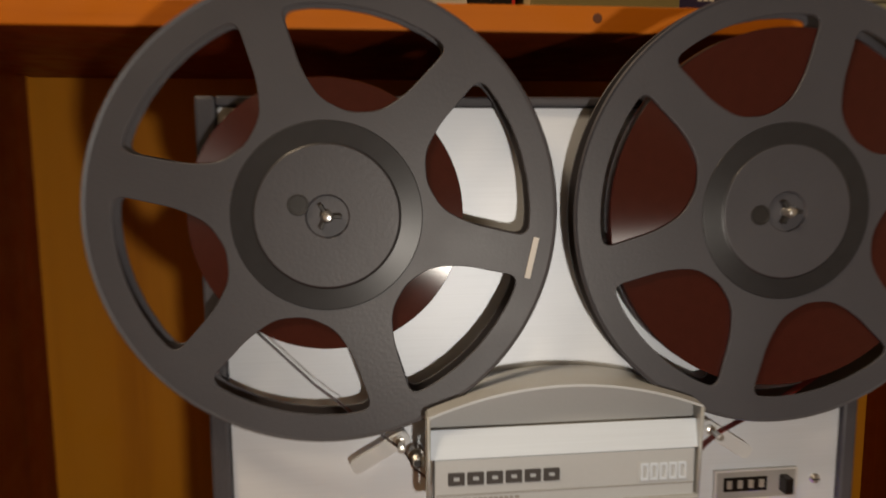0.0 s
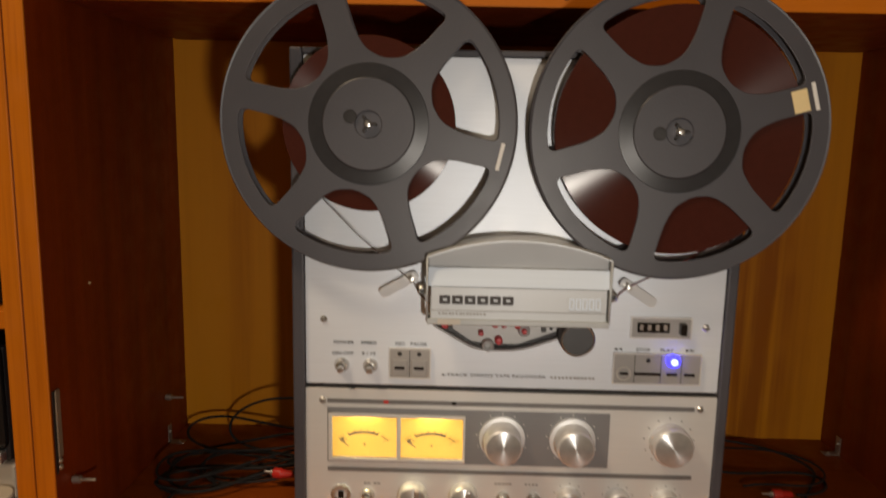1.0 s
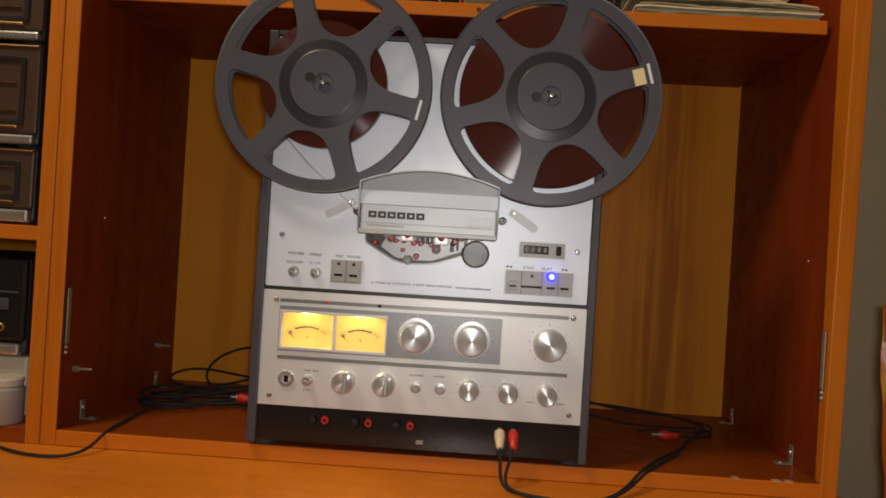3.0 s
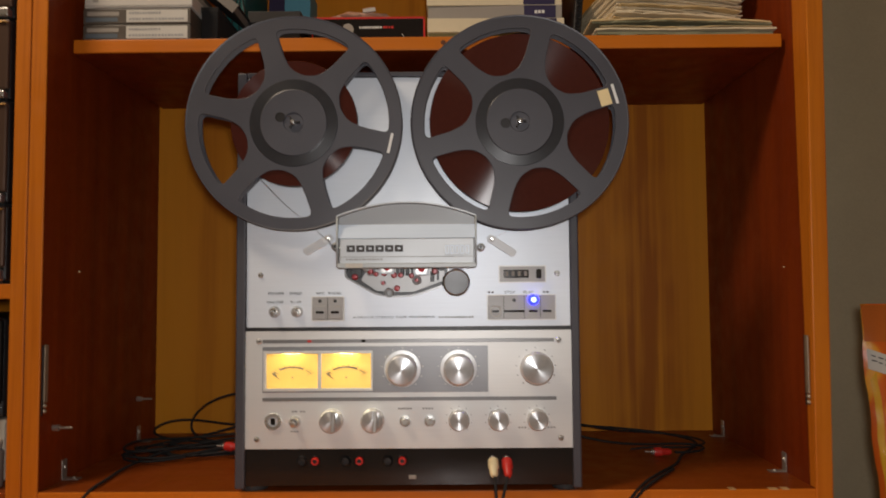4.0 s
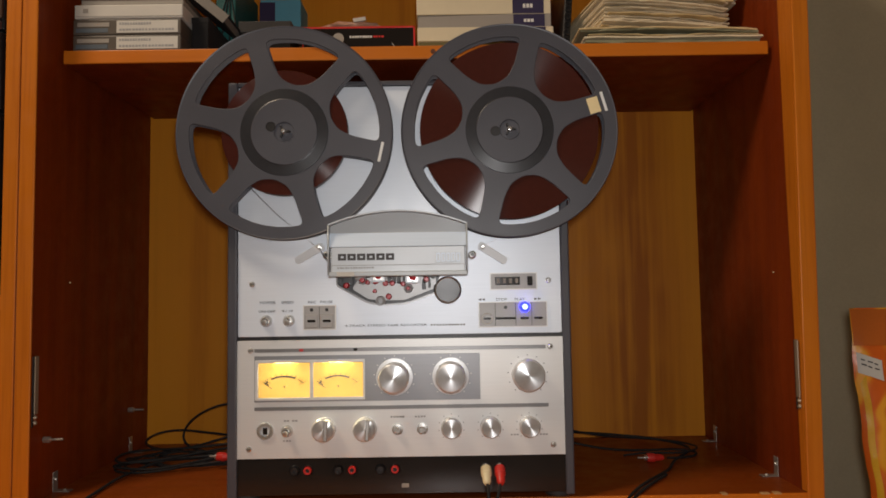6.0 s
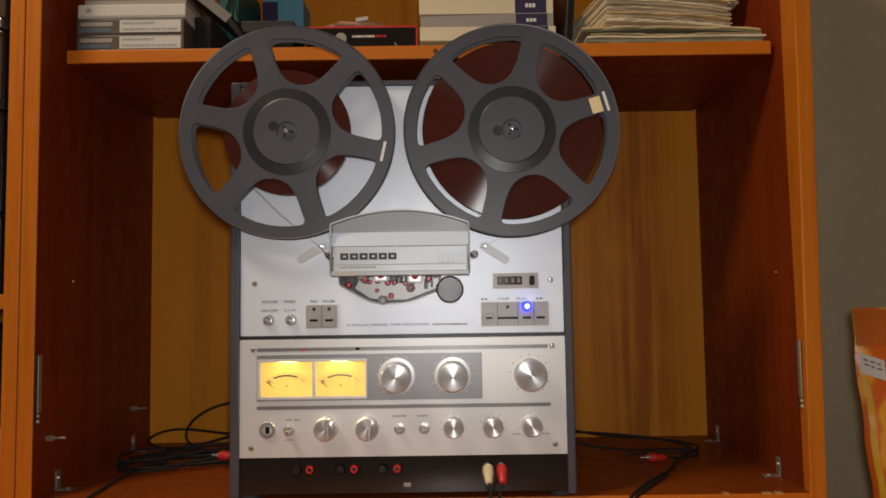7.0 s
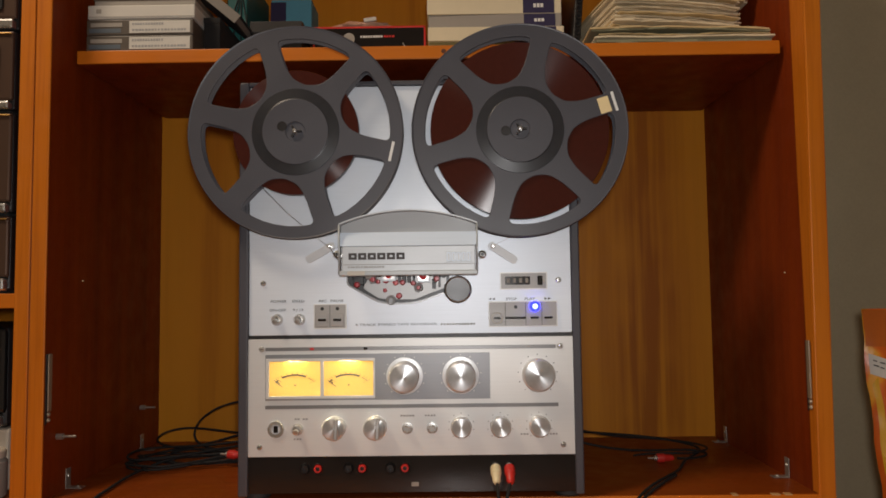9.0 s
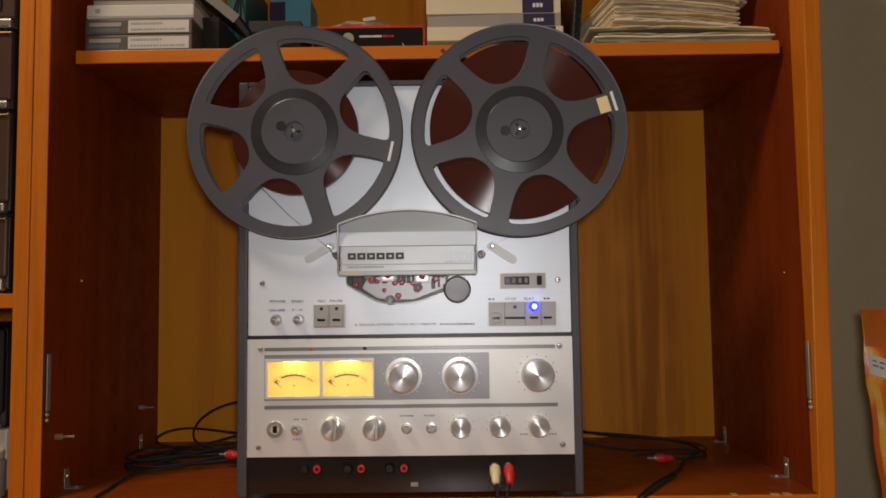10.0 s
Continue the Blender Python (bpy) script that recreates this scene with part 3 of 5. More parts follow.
def meter(x0, x1, seed):
    mt = part("level_meter", plate([rect(x0, x1, 0.1288, 0.1720)], -0.0020, 0.0006, 0.0001), METERFACE, rec, "yellow backlit level meter")
    cx, cz, r = (x0 + x1) / 2, 0.1290, 0.0258
    def arc(a0, a1, r0, r1):
        n = 14
        angs = [radians(a0 + (a1 - a0) * k / n) for k in range(n + 1)]
        return [(cx + r1 * 1.25 * math.sin(a), cz + r1 * math.cos(a)) for a in angs] + [(cx + r0 * 1.25 * math.sin(a), cz + r0 * math.cos(a)) for a in reversed(angs)]
    part("scale", plate([arc(-30, 25, r - 0.0009, r + 0.0010)], -0.0024, 0.0003, 0.00005), INK, mt)
    part("scale", plate([arc(-49, -40, r - 0.0011, r + 0.0006)], -0.0024, 0.0003, 0.00005), INK, mt)
    part("scale", plate([arc(31, 48, r - 0.0008, r + 0.0004)], -0.0024, 0.0003, 0.00005), BRASS, mt, "brown overload scale")
    for a in (-47, -42, -37, -29, -17, -6, 5, 15, 24, 33, 40, 47):
        u = Vector((1.25 * math.sin(radians(a)), math.cos(radians(a))))
        q, s = Vector((cx, cz)) + u * (r + 0.0012), Vector((cx, cz)) + u * (r + 0.0034)
        n = Vector((u.y, -u.x)).normalized() * 0.00028
        part("tick", plate([[tuple(q - n), tuple(q + n), tuple(s + n), tuple(s - n)]], -0.0024, 0.0003, 0.00004), INK if a < 30 else BRASS, mt)
    for a, w, d in ((-46, 0.0012, 0.0042), (-39, 0.0006, 0.0036), (44, 0.0006, 0.0050)):
        u = Vector((1.25 * math.sin(radians(a)), math.cos(radians(a))))
        q, s = Vector((cx, cz)) + u * (r - d), Vector((cx, cz)) + u * (r - 0.0012)
        n = Vector((u.y, -u.x)).normalized() * w * 0.5
        part("figure", plate([[tuple(q - n), tuple(q + n), tuple(s + n), tuple(s - n)]], -0.0024, 0.0003, 0.00004), INK if a < 0 else BRASS, mt)
    a = radians(-50)
    u = Vector((1.2 * math.sin(a), math.cos(a)))
    q, s = Vector((cx, cz)) + u * 0.017, Vector((cx, cz)) + u * 0.027
    n = Vector((u.y, -u.x)).normalized() * 0.0003
    part("needle", plate([[tuple(q - n), tuple(q + n), tuple(s + n), tuple(s - n)]], -0.0030, 0.0003, 0.00004), INK, mt)
    part("mark", plate([ring_pts(cx, cz + 0.013, 0.0014, 16)], -0.0024, 0.0003, 0.00004), BRASS, mt)
    # unseen strip added to stop the bulb's light leaking onto the panel above
    part("light_stop", box(x0, x1, -0.00435, -0.0021, 0.1729, 0.1745), CHAMP, mt)
    part("bulb", box(cx - 0.010, cx + 0.010, -0.0042, -0.0027, 0.1719, 0.1727, 0.0002), METERLAMP, mt, "glowing lamp strip")
    pane = part("pane", box(x0 + 0.0002, x1 - 0.0002, -0.0050, -0.0047, 0.1292, 0.1716), GLASS, mt, "clear front pane")
    pane.visible_shadow = False


meter(-0.1765, -0.1118, 3)
meter(-0.1082, -0.0460, 5)


def knob(x, z, r, depth, y0=-0.0012, pointer=None, skirt=0.0):
    kb = part("knob", turn_y(x, z, [(0, y0 - depth), (r * 0.86, y0 - depth), (r * 0.90, y0 - depth + 0.0004)], 64), KNOB, rec, "spun aluminium knob", True)
    prof = [(r * 0.90, y0 - depth + 0.0004), (r * 0.97, y0 - depth + 0.0014), (r, y0 - depth + 0.003), (r, y0 - depth + 0.0055), (r * 0.955, y0 - depth + 0.006), (r * 0.955, y0 - depth + 0.0072), (r, y0 - depth + 0.0078), (r, y0 - 0.004), (r * 0.985, y0 - 0.0035), (r * 0.985, y0)]
    part("body", turn_y(x, z, prof, 64), KNOBSIDE, kb, smooth=True)
    if skirt:
        part("skirt", turn_y(x, z, [(r, y0 - 0.004), (r + skirt, y0 - 0.0034), (r + skirt, y0)], 64), KNOBSIDE, kb, smooth=True)
    if pointer is not None:
        p = part("pointer", box(-r * 0.16, r * 0.16, y0 - depth - 0.0040, y0 - depth + 0.0005, -r * 0.86, r * 0.86, 0.0008), DULL, kb, "raised grip bar")
        p.matrix_local = pose(x + r * 0.26, 0, z, 0, pointer, 0)
        q = part("rim_line", box(-r * 0.045, r * 0.045, y0 - depth - 0.0009, y0 - depth + 0.0003, -r * 0.55, r * 0.55, 0.0002), STEEL, kb, "bright edge line")
        q.matrix_local = pose(x + r * 0.66, 0, z, 0, pointer, 0)
    return kb


def dial_ticks(x, z, r, mat, n=11, y=-0.0012, y2=0.0):
    for k in range(n):
        a = radians(-140 + 280 * k / (n - 1))
        cx, cz = x + r * math.sin(a), z + r * math.cos(a)
        part("dial_mark", box(cx - 0.0006, cx + 0.0006, y - 0.0003, y + 0.0002, cz - 0.0006, cz + 0.0006), mat, rec)


for x in (-0.0072, 0.0625):
    knob(x, 0.1525, 0.0185, 0.026, -0.0022, None, 0.0042)
    dial_ticks(x, 0.1525, 0.0255, WHITE_INK, 11, -0.0022)
knob(0.1585, 0.1525, 0.0200, 0.019)
dial_ticks(0.1585, 0.1525, 0.0245, INK, 11)
for x in (-0.0950, -0.0440):
    knob(x, 0.0895, 0.0145, 0.014, -0.0012, 3)
for x in (0.0625, 0.1110, 0.1590):
    knob(x, 0.0895, 0.0128, 0.014)
    dial_ticks(x, 0.0895, 0.0160, INK_SOFT, 9)
for x in (-0.0042, 0.0265):
    part("push_button", turn_y(x, 0.0880, [(0, -0.0105), (0.0038, -0.0105), (0.0044, -0.0098), (0.0044, -0.004), (0.0068, -0.0038), (0.0070, -0.0012)], 36), STEEL, rec, "small round metal button", True)
part("phones_jack", turn_y(-0.1680, 0.0880, [(0.0058, -0.0030), (0.0062, -0.0042), (0.0098, -0.0042), (0.0104, -0.0034), (0.0104, -0.0012), (0.0058, -0.0012)], 40), STEEL, rec, "chrome headphone socket", True)
part("phones_hole", disc_y(-0.1680, 0.0880, 0.0060, -0.0028, -0.0011), KNOBSIDE, rec)
part("phones_slot", box(-0.1708, -0.1652, -0.0034, -0.0022, 0.0838, 0.0922, 0.0003), GLOSSBLACK, rec)


def toggle(x, z, y=0.0):
    t = part("toggle_switch", turn_y(x, z, [(0.0030, y - 0.0052), (0.0052, y - 0.0050), (0.0072, y - 0.0022), (0.0074, y), (0, y)], 36), STEEL, rec, "chrome toggle switch", True)
    lv = part("lever", turn_y(0, 0, [(0, -0.0105), (0.0030, -0.0100), (0.0036, -0.0080), (0.0026, -0.004), (0.0026, 0)], 24), STEEL, t, smooth=True)
    lv.matrix_local = pose(x, y - 0.003, z, 10, 0, 0)


toggle(-0.1672, 0.2235)
toggle(-0.1390, 0.2235)
toggle(-0.1412, 0.0875, -0.0012)
for words, x, z, h in (("POWER", -0.1755, 0.2452, 0.0030), ("SPEED", -0.1485, 0.2452, 0.0030), ("ON-OFF", -0.1770, 0.2342, 0.0030), ("9 / 19", -0.1475, 0.2342, 0.0030),
                       ("REC", -0.1150, 0.2450, 0.0030), ("PAUSE", -0.1000, 0.2450, 0.0030), ("STOP", 0.1205, 0.2448, 0.0030), ("PLAY", 0.1440, 0.2448, 0.0030)):
    part("lettering", lettering(words, x, z, h), INK, rec)
part("lettering", lettering("4-TRACK STEREO TAPE RECORDER", -0.0690, 0.2148, 0.0027, stretch=1.69), INK, rec)
bars(0.0385, 0.0830, 0.2146, 0.0022, 12, -0.0002, INK_SOFT, rec, seed=4)
for x, s in ((0.0985, -1), (0.1690, 1)):
    for k in range(2):
        a, b = (x + k * 0.0045, x + k * 0.0045 + 0.004)
        if s < 0:
            a, b = b, a
        part("arrow", plate([[(a, 0.2448), (a, 0.2478), (b, 0.2463)]], -0.0004, 0.0004, 0.00005), INK, rec)
for x, z, n in ((-0.145, 0.0990, 2), (-0.135, 0.0990, 2), (-0.146, 0.0745, 3), (-0.013, 0.1020, 5), (0.0175, 0.1020, 4), (0.136, 0.0780, 3), (0.172, 0.0780, 3)):
    bars(x, x + 0.004 * n * 0.9, z, 0.0020, n, -0.0010, INK_SOFT, rec, seed=n)


def button_plate(x0, x1, z0, z1, lines):
    bp = part("button_plate", box(x0, x1, -0.0030, 0.0008, z0, z1, 0.0009), TANBOX, rec, "taupe plate with push buttons")
    part("rim", plate([rect(x0 - 0.0006, x1 + 0.0006, z0 - 0.0006, z1 + 0.0006, 0.001), rect(x0 + 0.0006, x1 - 0.0006, z0 + 0.0006, z1 - 0.0006, 0.001)], -0.0034, 0.003, 0.0002), CHAMP, bp)
    for x in lines:
        part("joint", box(x - 0.0003, x + 0.0003, -0.0033, -0.0028, z0 + 0.001, z1 - 0.001), INK, bp)
    return bp


bp = button_plate(-0.1200, -0.0800, 0.2122, 0.2420, (-0.1002,))
for x in (-0.1100, -0.0910):
    part("lens", disc_y(x, 0.2368, 0.0022, -0.0036, -0.002), BLACK, bp)
    part("button", box(x - 0.0078, x + 0.0078, -0.0038, -0.002, 0.2140, 0.2310, 0.001), TANBOX, bp)
    part("button_mark", box(x - 0.0050, x + 0.0050, -0.0050, -0.0036, 0.2213, 0.2243, 0.0006), GLOSSBLACK, bp)
bp = button_plate(0.0990, 0.1840, 0.2122, 0.2428, (0.1195, 0.1450, 0.1650))
part("lens", disc_y(0.1325, 0.2362, 0.0022, -0.0036, -0.002), BLACK, bp)
led = part("play_light", turn_y(0.1562, 0.2368, [(0, -0.0100), (0.0030, -0.0094), (0.0056, -0.0072), (0.0064, -0.0044), (0.0064, -0.002)], 32), BLUELED, bp, "glowing blue play light", True)
part("core", turn_y(0.1562, 0.2368, [(0, -0.0108), (0.0028, -0.0102), (0.0034, -0.0092), (0, -0.0088)], 20), BLUECORE, led, smooth=True)
for x, w in ((0.1092, 0.0042), (0.1322, 0.0130), (0.1560, 0.0052), (0.1732, 0.0052)):
    part("button_mark", box(x - w, x + w, -0.0044, -0.002, 0.2213, 0.2240, 0.0006), GLOSSBLACK, bp)
part("button_ring", turn_y(0.1092, 0.2226, [(0.0060, -0.0032), (0.0066, -0.0036), (0.0072, -0.0032)], 32), WHITE, bp)

ct = part("tape_counter", box(0.1140, 0.1722, -0.0022, 0.0008, 0.2585, 0.2790, 0.0008), TANBOX, rec, "tape counter with black digit window")
part("rim", plate([rect(0.1134, 0.1728, 0.2579, 0.2796, 0.001), rect(0.1148, 0.1714, 0.2593, 0.2782, 0.001)], -0.0028, 0.003, 0.0002), CHAMP, ct)
part("window", box(0.1200, 0.1512, -0.0026, -0.001, 0.2640, 0.2742, 0.0004), GLOSSBLACK, ct)
for k in range(4):
    x = 0.1222 + k * 0.0077
    part("digit_bar", box(x, x + 0.0036, -0.0029, -0.0025, 0.2664, 0.2722, 0.0001), GREYCARD, ct)
part("reset_button", box(0.1600, 0.1662, -0.0100, -0.001, 0.2632, 0.2748, 0.0012), GLOSSBLACK, ct, "black reset button")

# head block behind the opening
hb = part("head_plate", box(-0.0780, 0.0520, 0.0100, 0.0120, 0.2400, 0.3000), BLACK, rec)
part("base_plate", plate([rounded([(-0.066, 0.285), (-0.052, 0.276), (-0.060, 0.262), (-0.040, 0.2490), (-0.022, 0.2470), (0.006, 0.2470), (0.046, 0.262), (0.046, 0.285)], 0.003)], 0.0060, 0.002), PLATE, hb, "bright head base plate")
for x0, x1, z0, z1 in ((-0.0350, -0.0170, 0.2700, 0.2900), (0.0080, 0.0260, 0.2680, 0.2900), (-0.0560, -0.0440, 0.2730, 0.2900)):
    part("head", box(x0, x1, -0.0040, 0.0060, z0, z1, 0.0018), PLATE, hb, "polished tape head", True)
for x0, x1 in ((-0.0095, -0.0045), (-0.0030, 0.0015), (0.0300, 0.0345)):
    part("guide_post", box(x0, x1, -0.002, 0.006, 0.2680, 0.2900, 0.001), BLACK, hb)
for x, z, r in ((-0.0665, 0.2665, 0.0036), (-0.0465, 0.2730, 0.0036), (-0.0400, 0.2700, 0.0030), (-0.0300, 0.2715, 0.0040), (-0.0175, 0.2685, 0.0036), (-0.0090, 0.2685, 0.0034),
                (-0.0310, 0.2590, 0.0026), (-0.0135, 0.2520, 0.0038), (0.0045, 0.2675, 0.0032), (0.0150, 0.2710, 0.0038), (0.0110, 0.2620, 0.0028), (0.0340, 0.2730, 0.0036)):
    part("lacquered_screw", turn_y(x, z, [(0, -0.0046), (r * 0.7, -0.0044), (r, -0.0024), (r * 0.95, 0.006), (0, 0.006)], 18), REDCAP, hb, "red lacquered screw", True)
for x, z, r in ((-0.0240, 0.2465, 0.0062), (0.0110, 0.2620, 0.0058), (0.0425, 0.2770, 0.0035), (-0.0465, 0.2730, 0.0055)):
    part("roller", turn_y(x, z, [(0.0, 0.0015), (r * 0.45, 0.0015), (r * 0.5, -0.0005), (r * 0.85, -0.0015), (r, 0.0), (r, 0.006)], 28), COVER_GREY, hb, smooth=True)
# solid black boxes stand in for the shade in the gaps between the heads
for x0, x1, z0, z1 in ((-0.0720, -0.0585, 0.2660, 0.2810), (-0.0155, -0.0110, 0.2690, 0.2800), (0.0035, 0.0065, 0.2700, 0.2810), (0.0280, 0.0330, 0.2600, 0.2730), (0.0360, 0.0390, 0.2620, 0.2790), (0.0430, 0.0500, 0.2560, 0.2660), (-0.0430, -0.0375, 0.2760, 0.2840)):
    part("gap", box(x0, x1, 0.0045, 0.0062, z0, z1, 0.0006), BLACK, hb, "black box standing for a shaded gap in the head block")
for x0, x1, z0 in ((-0.0350, -0.0170, 0.2700), (0.0080, 0.0260, 0.2680)):
    part("head_frame", plate([rect(x0, x1, z0, z0 + 0.018, 0.0015), rect(x0 + 0.0024, x1 - 0.0024, z0 + 0.0024, z0 + 0.016, 0.001)], -0.0052, 0.0012, 0.0002), COVER_LITE, hb, "pale head frame")
    part("head_face", box(x0 + 0.0024, x1 - 0.0024, -0.0046, -0.0038, z0 + 0.0024, z0 + 0.016), DULL, hb)
    part("lacquer_dab", turn_y((x0 + x1) / 2, z0 + 0.008, [(0, -0.0064), (0.0030, -0.0058), (0.0042, -0.0046)], 14), REDCAP, hb, "dab of red lacquer", True)
part("pinch_cap", turn_y(0.0605, 0.2590, [(0, -0.0165), (0.0145, -0.0165), (0.0150, -0.0170), (0.0160, -0.0166), (0.0168, -0.0155), (0.0168, 0.0), (0, 0.0)], 56), CAPGREY, rec, "round dark grey pinch roller cap", True)
part("pinch_ring", turn_y(0.0605, 0.2590, [(0.0146, -0.0169), (0.0152, -0.0174), (0.0158, -0.0169)], 56), DULL, rec)

# head cover
cv = part("head_cover", box(-0.0800, 0.0820, -0.0365, -0.0006, 0.2810, 0.3125, 0.0012), COVER_LITE, rec, "pale grey head cover with arched top")
part("band", box(0, 0.1655, -0.0008, 0.0008, 0, 0.0175, 0.0003), COVER_BAND, cv, "bright metal band").matrix_local = pose(-0.0823, -0.0362, 0.3125, -14, 0, 0)
ARCH = [(-0.0832 + 0.1674 * k / 28, 0.3395 + 0.0165 * (1 - (2 * k / 28 - 1) ** 2)) for k in range(29)]
part("arch_face", plate([[(-0.0822, 0.3150), (0.0832, 0.3150)] + [(x * 0.985, z - 0.001) for x, z in reversed(ARCH)]], -0.0290, 0.0016), COVER_GREY, cv, "grey arched upper face")
bm = bmesh.new()
rows = []
for x, z in ARCH:
    deep = -0.0006 if abs(x) < 0.058 else -0.0275
    rows.append([bm.verts.new(p) for p in ((x, -0.0400, z + 0.0008), (x, deep, z + 0.0012), (x, deep, z - 0.0012), (x, -0.0400, z - 0.0008))])
for a, b in zip(rows, rows[1:]):
    for k in range(4):
        bm.faces.new((a[k], a[(k + 1) % 4], b[(k + 1) % 4], b[k]))
bm.faces.new(rows[0]), bm.faces.new(rows[-1])
bmesh.ops.recalc_face_normals(bm, faces=bm.faces)
part("rim", bm, COVER_LITE, cv, "", True)
for x in (-0.0832, 0.0842):
    part("cheek", plate([[(-0.0265, 0.2790), (-0.0370, 0.2790), (-0.0400, 0.3390), (-0.0265, 0.3395)]], -0.0010, 0.0020), COVER, cv).matrix_local = pose(x, 0, 0, 0, 0, 90) @ Matrix.Diagonal((1, 1, 1, 1))
part("lip", box(-0.0830, 0.0845, -0.0385, -0.0200, 0.2765, 0.2825, 0.0012), COVER, cv)
part("lower_line", box(-0.0790, 0.0810, -0.0368, -0.0364, 0.2898, 0.2905), INK_SOFT, cv)
part("inset", box(0.0450, 0.0780, -0.0368, -0.0364, 0.2922, 0.3048, 0.0002), COVER_LITE, cv)
# maker's mark as plain dark blocks
for k in range(6):
    x = -0.0718 + k * 0.01160
    part("mark_block", plate([rect(x, x + 0.0100, 0.2962, 0.3042, 0.0006), rect(x + 0.0034, x + 0.0070, 0.2990, 0.3014)], -0.0371, 0.0007, 0.0001), INK, cv)
for k in range(5):
    x = 0.0470 + k * 0.0060
    part("mark_block", plate([rect(x, x + 0.0050, 0.2930, 0.3040), rect(x + 0.0013, x + 0.0037, 0.2946, 0.3024)], -0.0374, 0.0006, 0.0001), COVER_BAND, cv)
bars(-0.0725, -0.0280, 0.2862, 0.0018, 14, -0.0365, INK_SOFT, cv, seed=8)
part("sticker", box(-0.0730, -0.0520, -0.0388, -0.0384, 0.2772, 0.2822), WHITE, cv)


# tension arms and guides beside the cover
def arm(x, z, tilt, mirror):
    a = part("tension_arm", plate([rounded([(-0.0350, -0.0050), (0.0060, -0.0052), (0.0060, 0.0050), (-0.0350, 0.0050)], 0.005)], -0.0085, 0.0020), FROSTED, rec, "pale tension arm with steel pin")
    a.matrix_local = pose(x, 0, z, 0, tilt, 0)
    part("pin", turn_y(0, 0, [(0, -0.0240), (0.0022, -0.0236), (0.0022, -0.0170), (0.0012, -0.0165), (0.0012, -0.0120), (0.0030, -0.0115), (0.0030, -0.008)], 20), STEEL, a, "steel guide pin", True)
    part("spindle", turn_y(-0.030 * 0, 0, [(0.0022, -0.0085), (0.0022, 0.0)], 16), STEEL, a)


arm(-0.0985, 0.3145, -30, 1)
arm(0.1050, 0.3120, 180 + 33, -1)
for x, z in ((-0.0885, 0.3040), (0.0912, 0.3020)):
    part("guide_roller", turn_y(x, z, [(0, -0.0200), (0.0028, -0.0198), (0.0048, -0.0180), (0.0048, -0.0165), (0.0026, -0.0160), (0.0026, -0.0100), (0.0050, -0.0095), (0.0050, 0.0), (0, 0)], 28), DULL, rec, "steel tape guide roller", True)
    part("roller_screw", disc_y(x, z, 0.0024, -0.0208, -0.0198, 0.0003, 16), BLACK, rec)

# sockets of the plinth
for x, mat, tag in ((-0.1320, BLACK, "black socket"), (-0.1160, RED, "red socket"), (-0.0780, BLACK, "black socket"), (-0.0610, RED, "red socket"), (-0.0260, BLACK, "black socket"), (-0.0080, RED, "red socket"),
                    (0.1040, BLACK, "black socket"), (0.1210, RED, "red socket")):
    sk = part("phono_socket", turn_y(x, 0.0390, [(0.0026, 0.0), (0.0028, -0.0040), (0.0042, -0.0040), (0.0047, -0.0030), (0.0050, 0.0006), (0.0026, 0.0006)], 32), mat, rec, tag, True)
    part("hole", disc_y(x, 0.0390, 0.0031, -0.0006, 0.0006, 0.0002, 20), BLACK, sk)
    part("shell", turn_y(x, 0.0390, [(0.0050, 0.0), (0.0060, -0.0012), (0.0068, 0.0004)], 32), BLACK, sk)
for x, y, z0 in ((-0.139, -0.0100, 0.457), (0.140, -0.0100, 0.456)):
    part("turntable", turn_y(x, z0, [(0, -0.0075), (0.040, -0.0075), (0.042, -0.0060), (0.042, 0.0), (0, 0)], 64), CASE, rec, "dark reel turntable", True)
    part("spindle", turn_y(x, z0, [(0, -0.0330), (0.0022, -0.0325), (0.0036, -0.0300), (0.0036, -0.0075), (0, -0.0075)], 24), STEEL, rec, "steel spindle tip", True)
    for k in range(3):
        a = radians(90 + 120 * k)
        part("spindle_wing", box(-0.0012, 0.0012, -0.0300, -0.0075, 0.0030, 0.0080, 0.0004), BLACK, rec).matrix_local = pose(x, 0, z0, 0, math.degrees(a), 0)


# ---- reels ----
def window_loop(a_mid, r_in=0.0600, r_out=0.1180, half=0.0122):
    """One opening between two spokes, straight sides along the spokes and rounded corners."""
    pts = []
    for side in (-1, 1):
        a = radians(a_mid + 30 * side)
        u, n = Vector((math.cos(a), math.sin(a))), Vector((-math.sin(a), math.cos(a))) * -side
        outer = u * math.sqrt(r_out ** 2 - half ** 2) + n * half
        mid = u * 0.082 + n * (half + 0.0004)
        inner = u * 0.0640 + n * (half + 0.0052)
        pts.append([outer, mid, inner])
    am = radians(a_mid)
    tip = Vector((math.cos(am), math.sin(am)))
    (o0, m0, i0), (o1, m1, i1) = pts
    arc = [Vector((math.cos(radians(a_mid + d)), math.sin(radians(a_mid + d)))) * r_out for d in (-16, -8, 0, 8, 16)]
    loop = [o0, *arc, o1, m1, i1, tip * r_in, i0, m0]
    rad = [0.0085, 0.004, 0.004, 0.004, 0.004, 0.004, 0.0085, 0.012, 0.007, 0.006, 0.007, 0.012]
    return rounded([tuple(p) for p in loop], rad, 5)


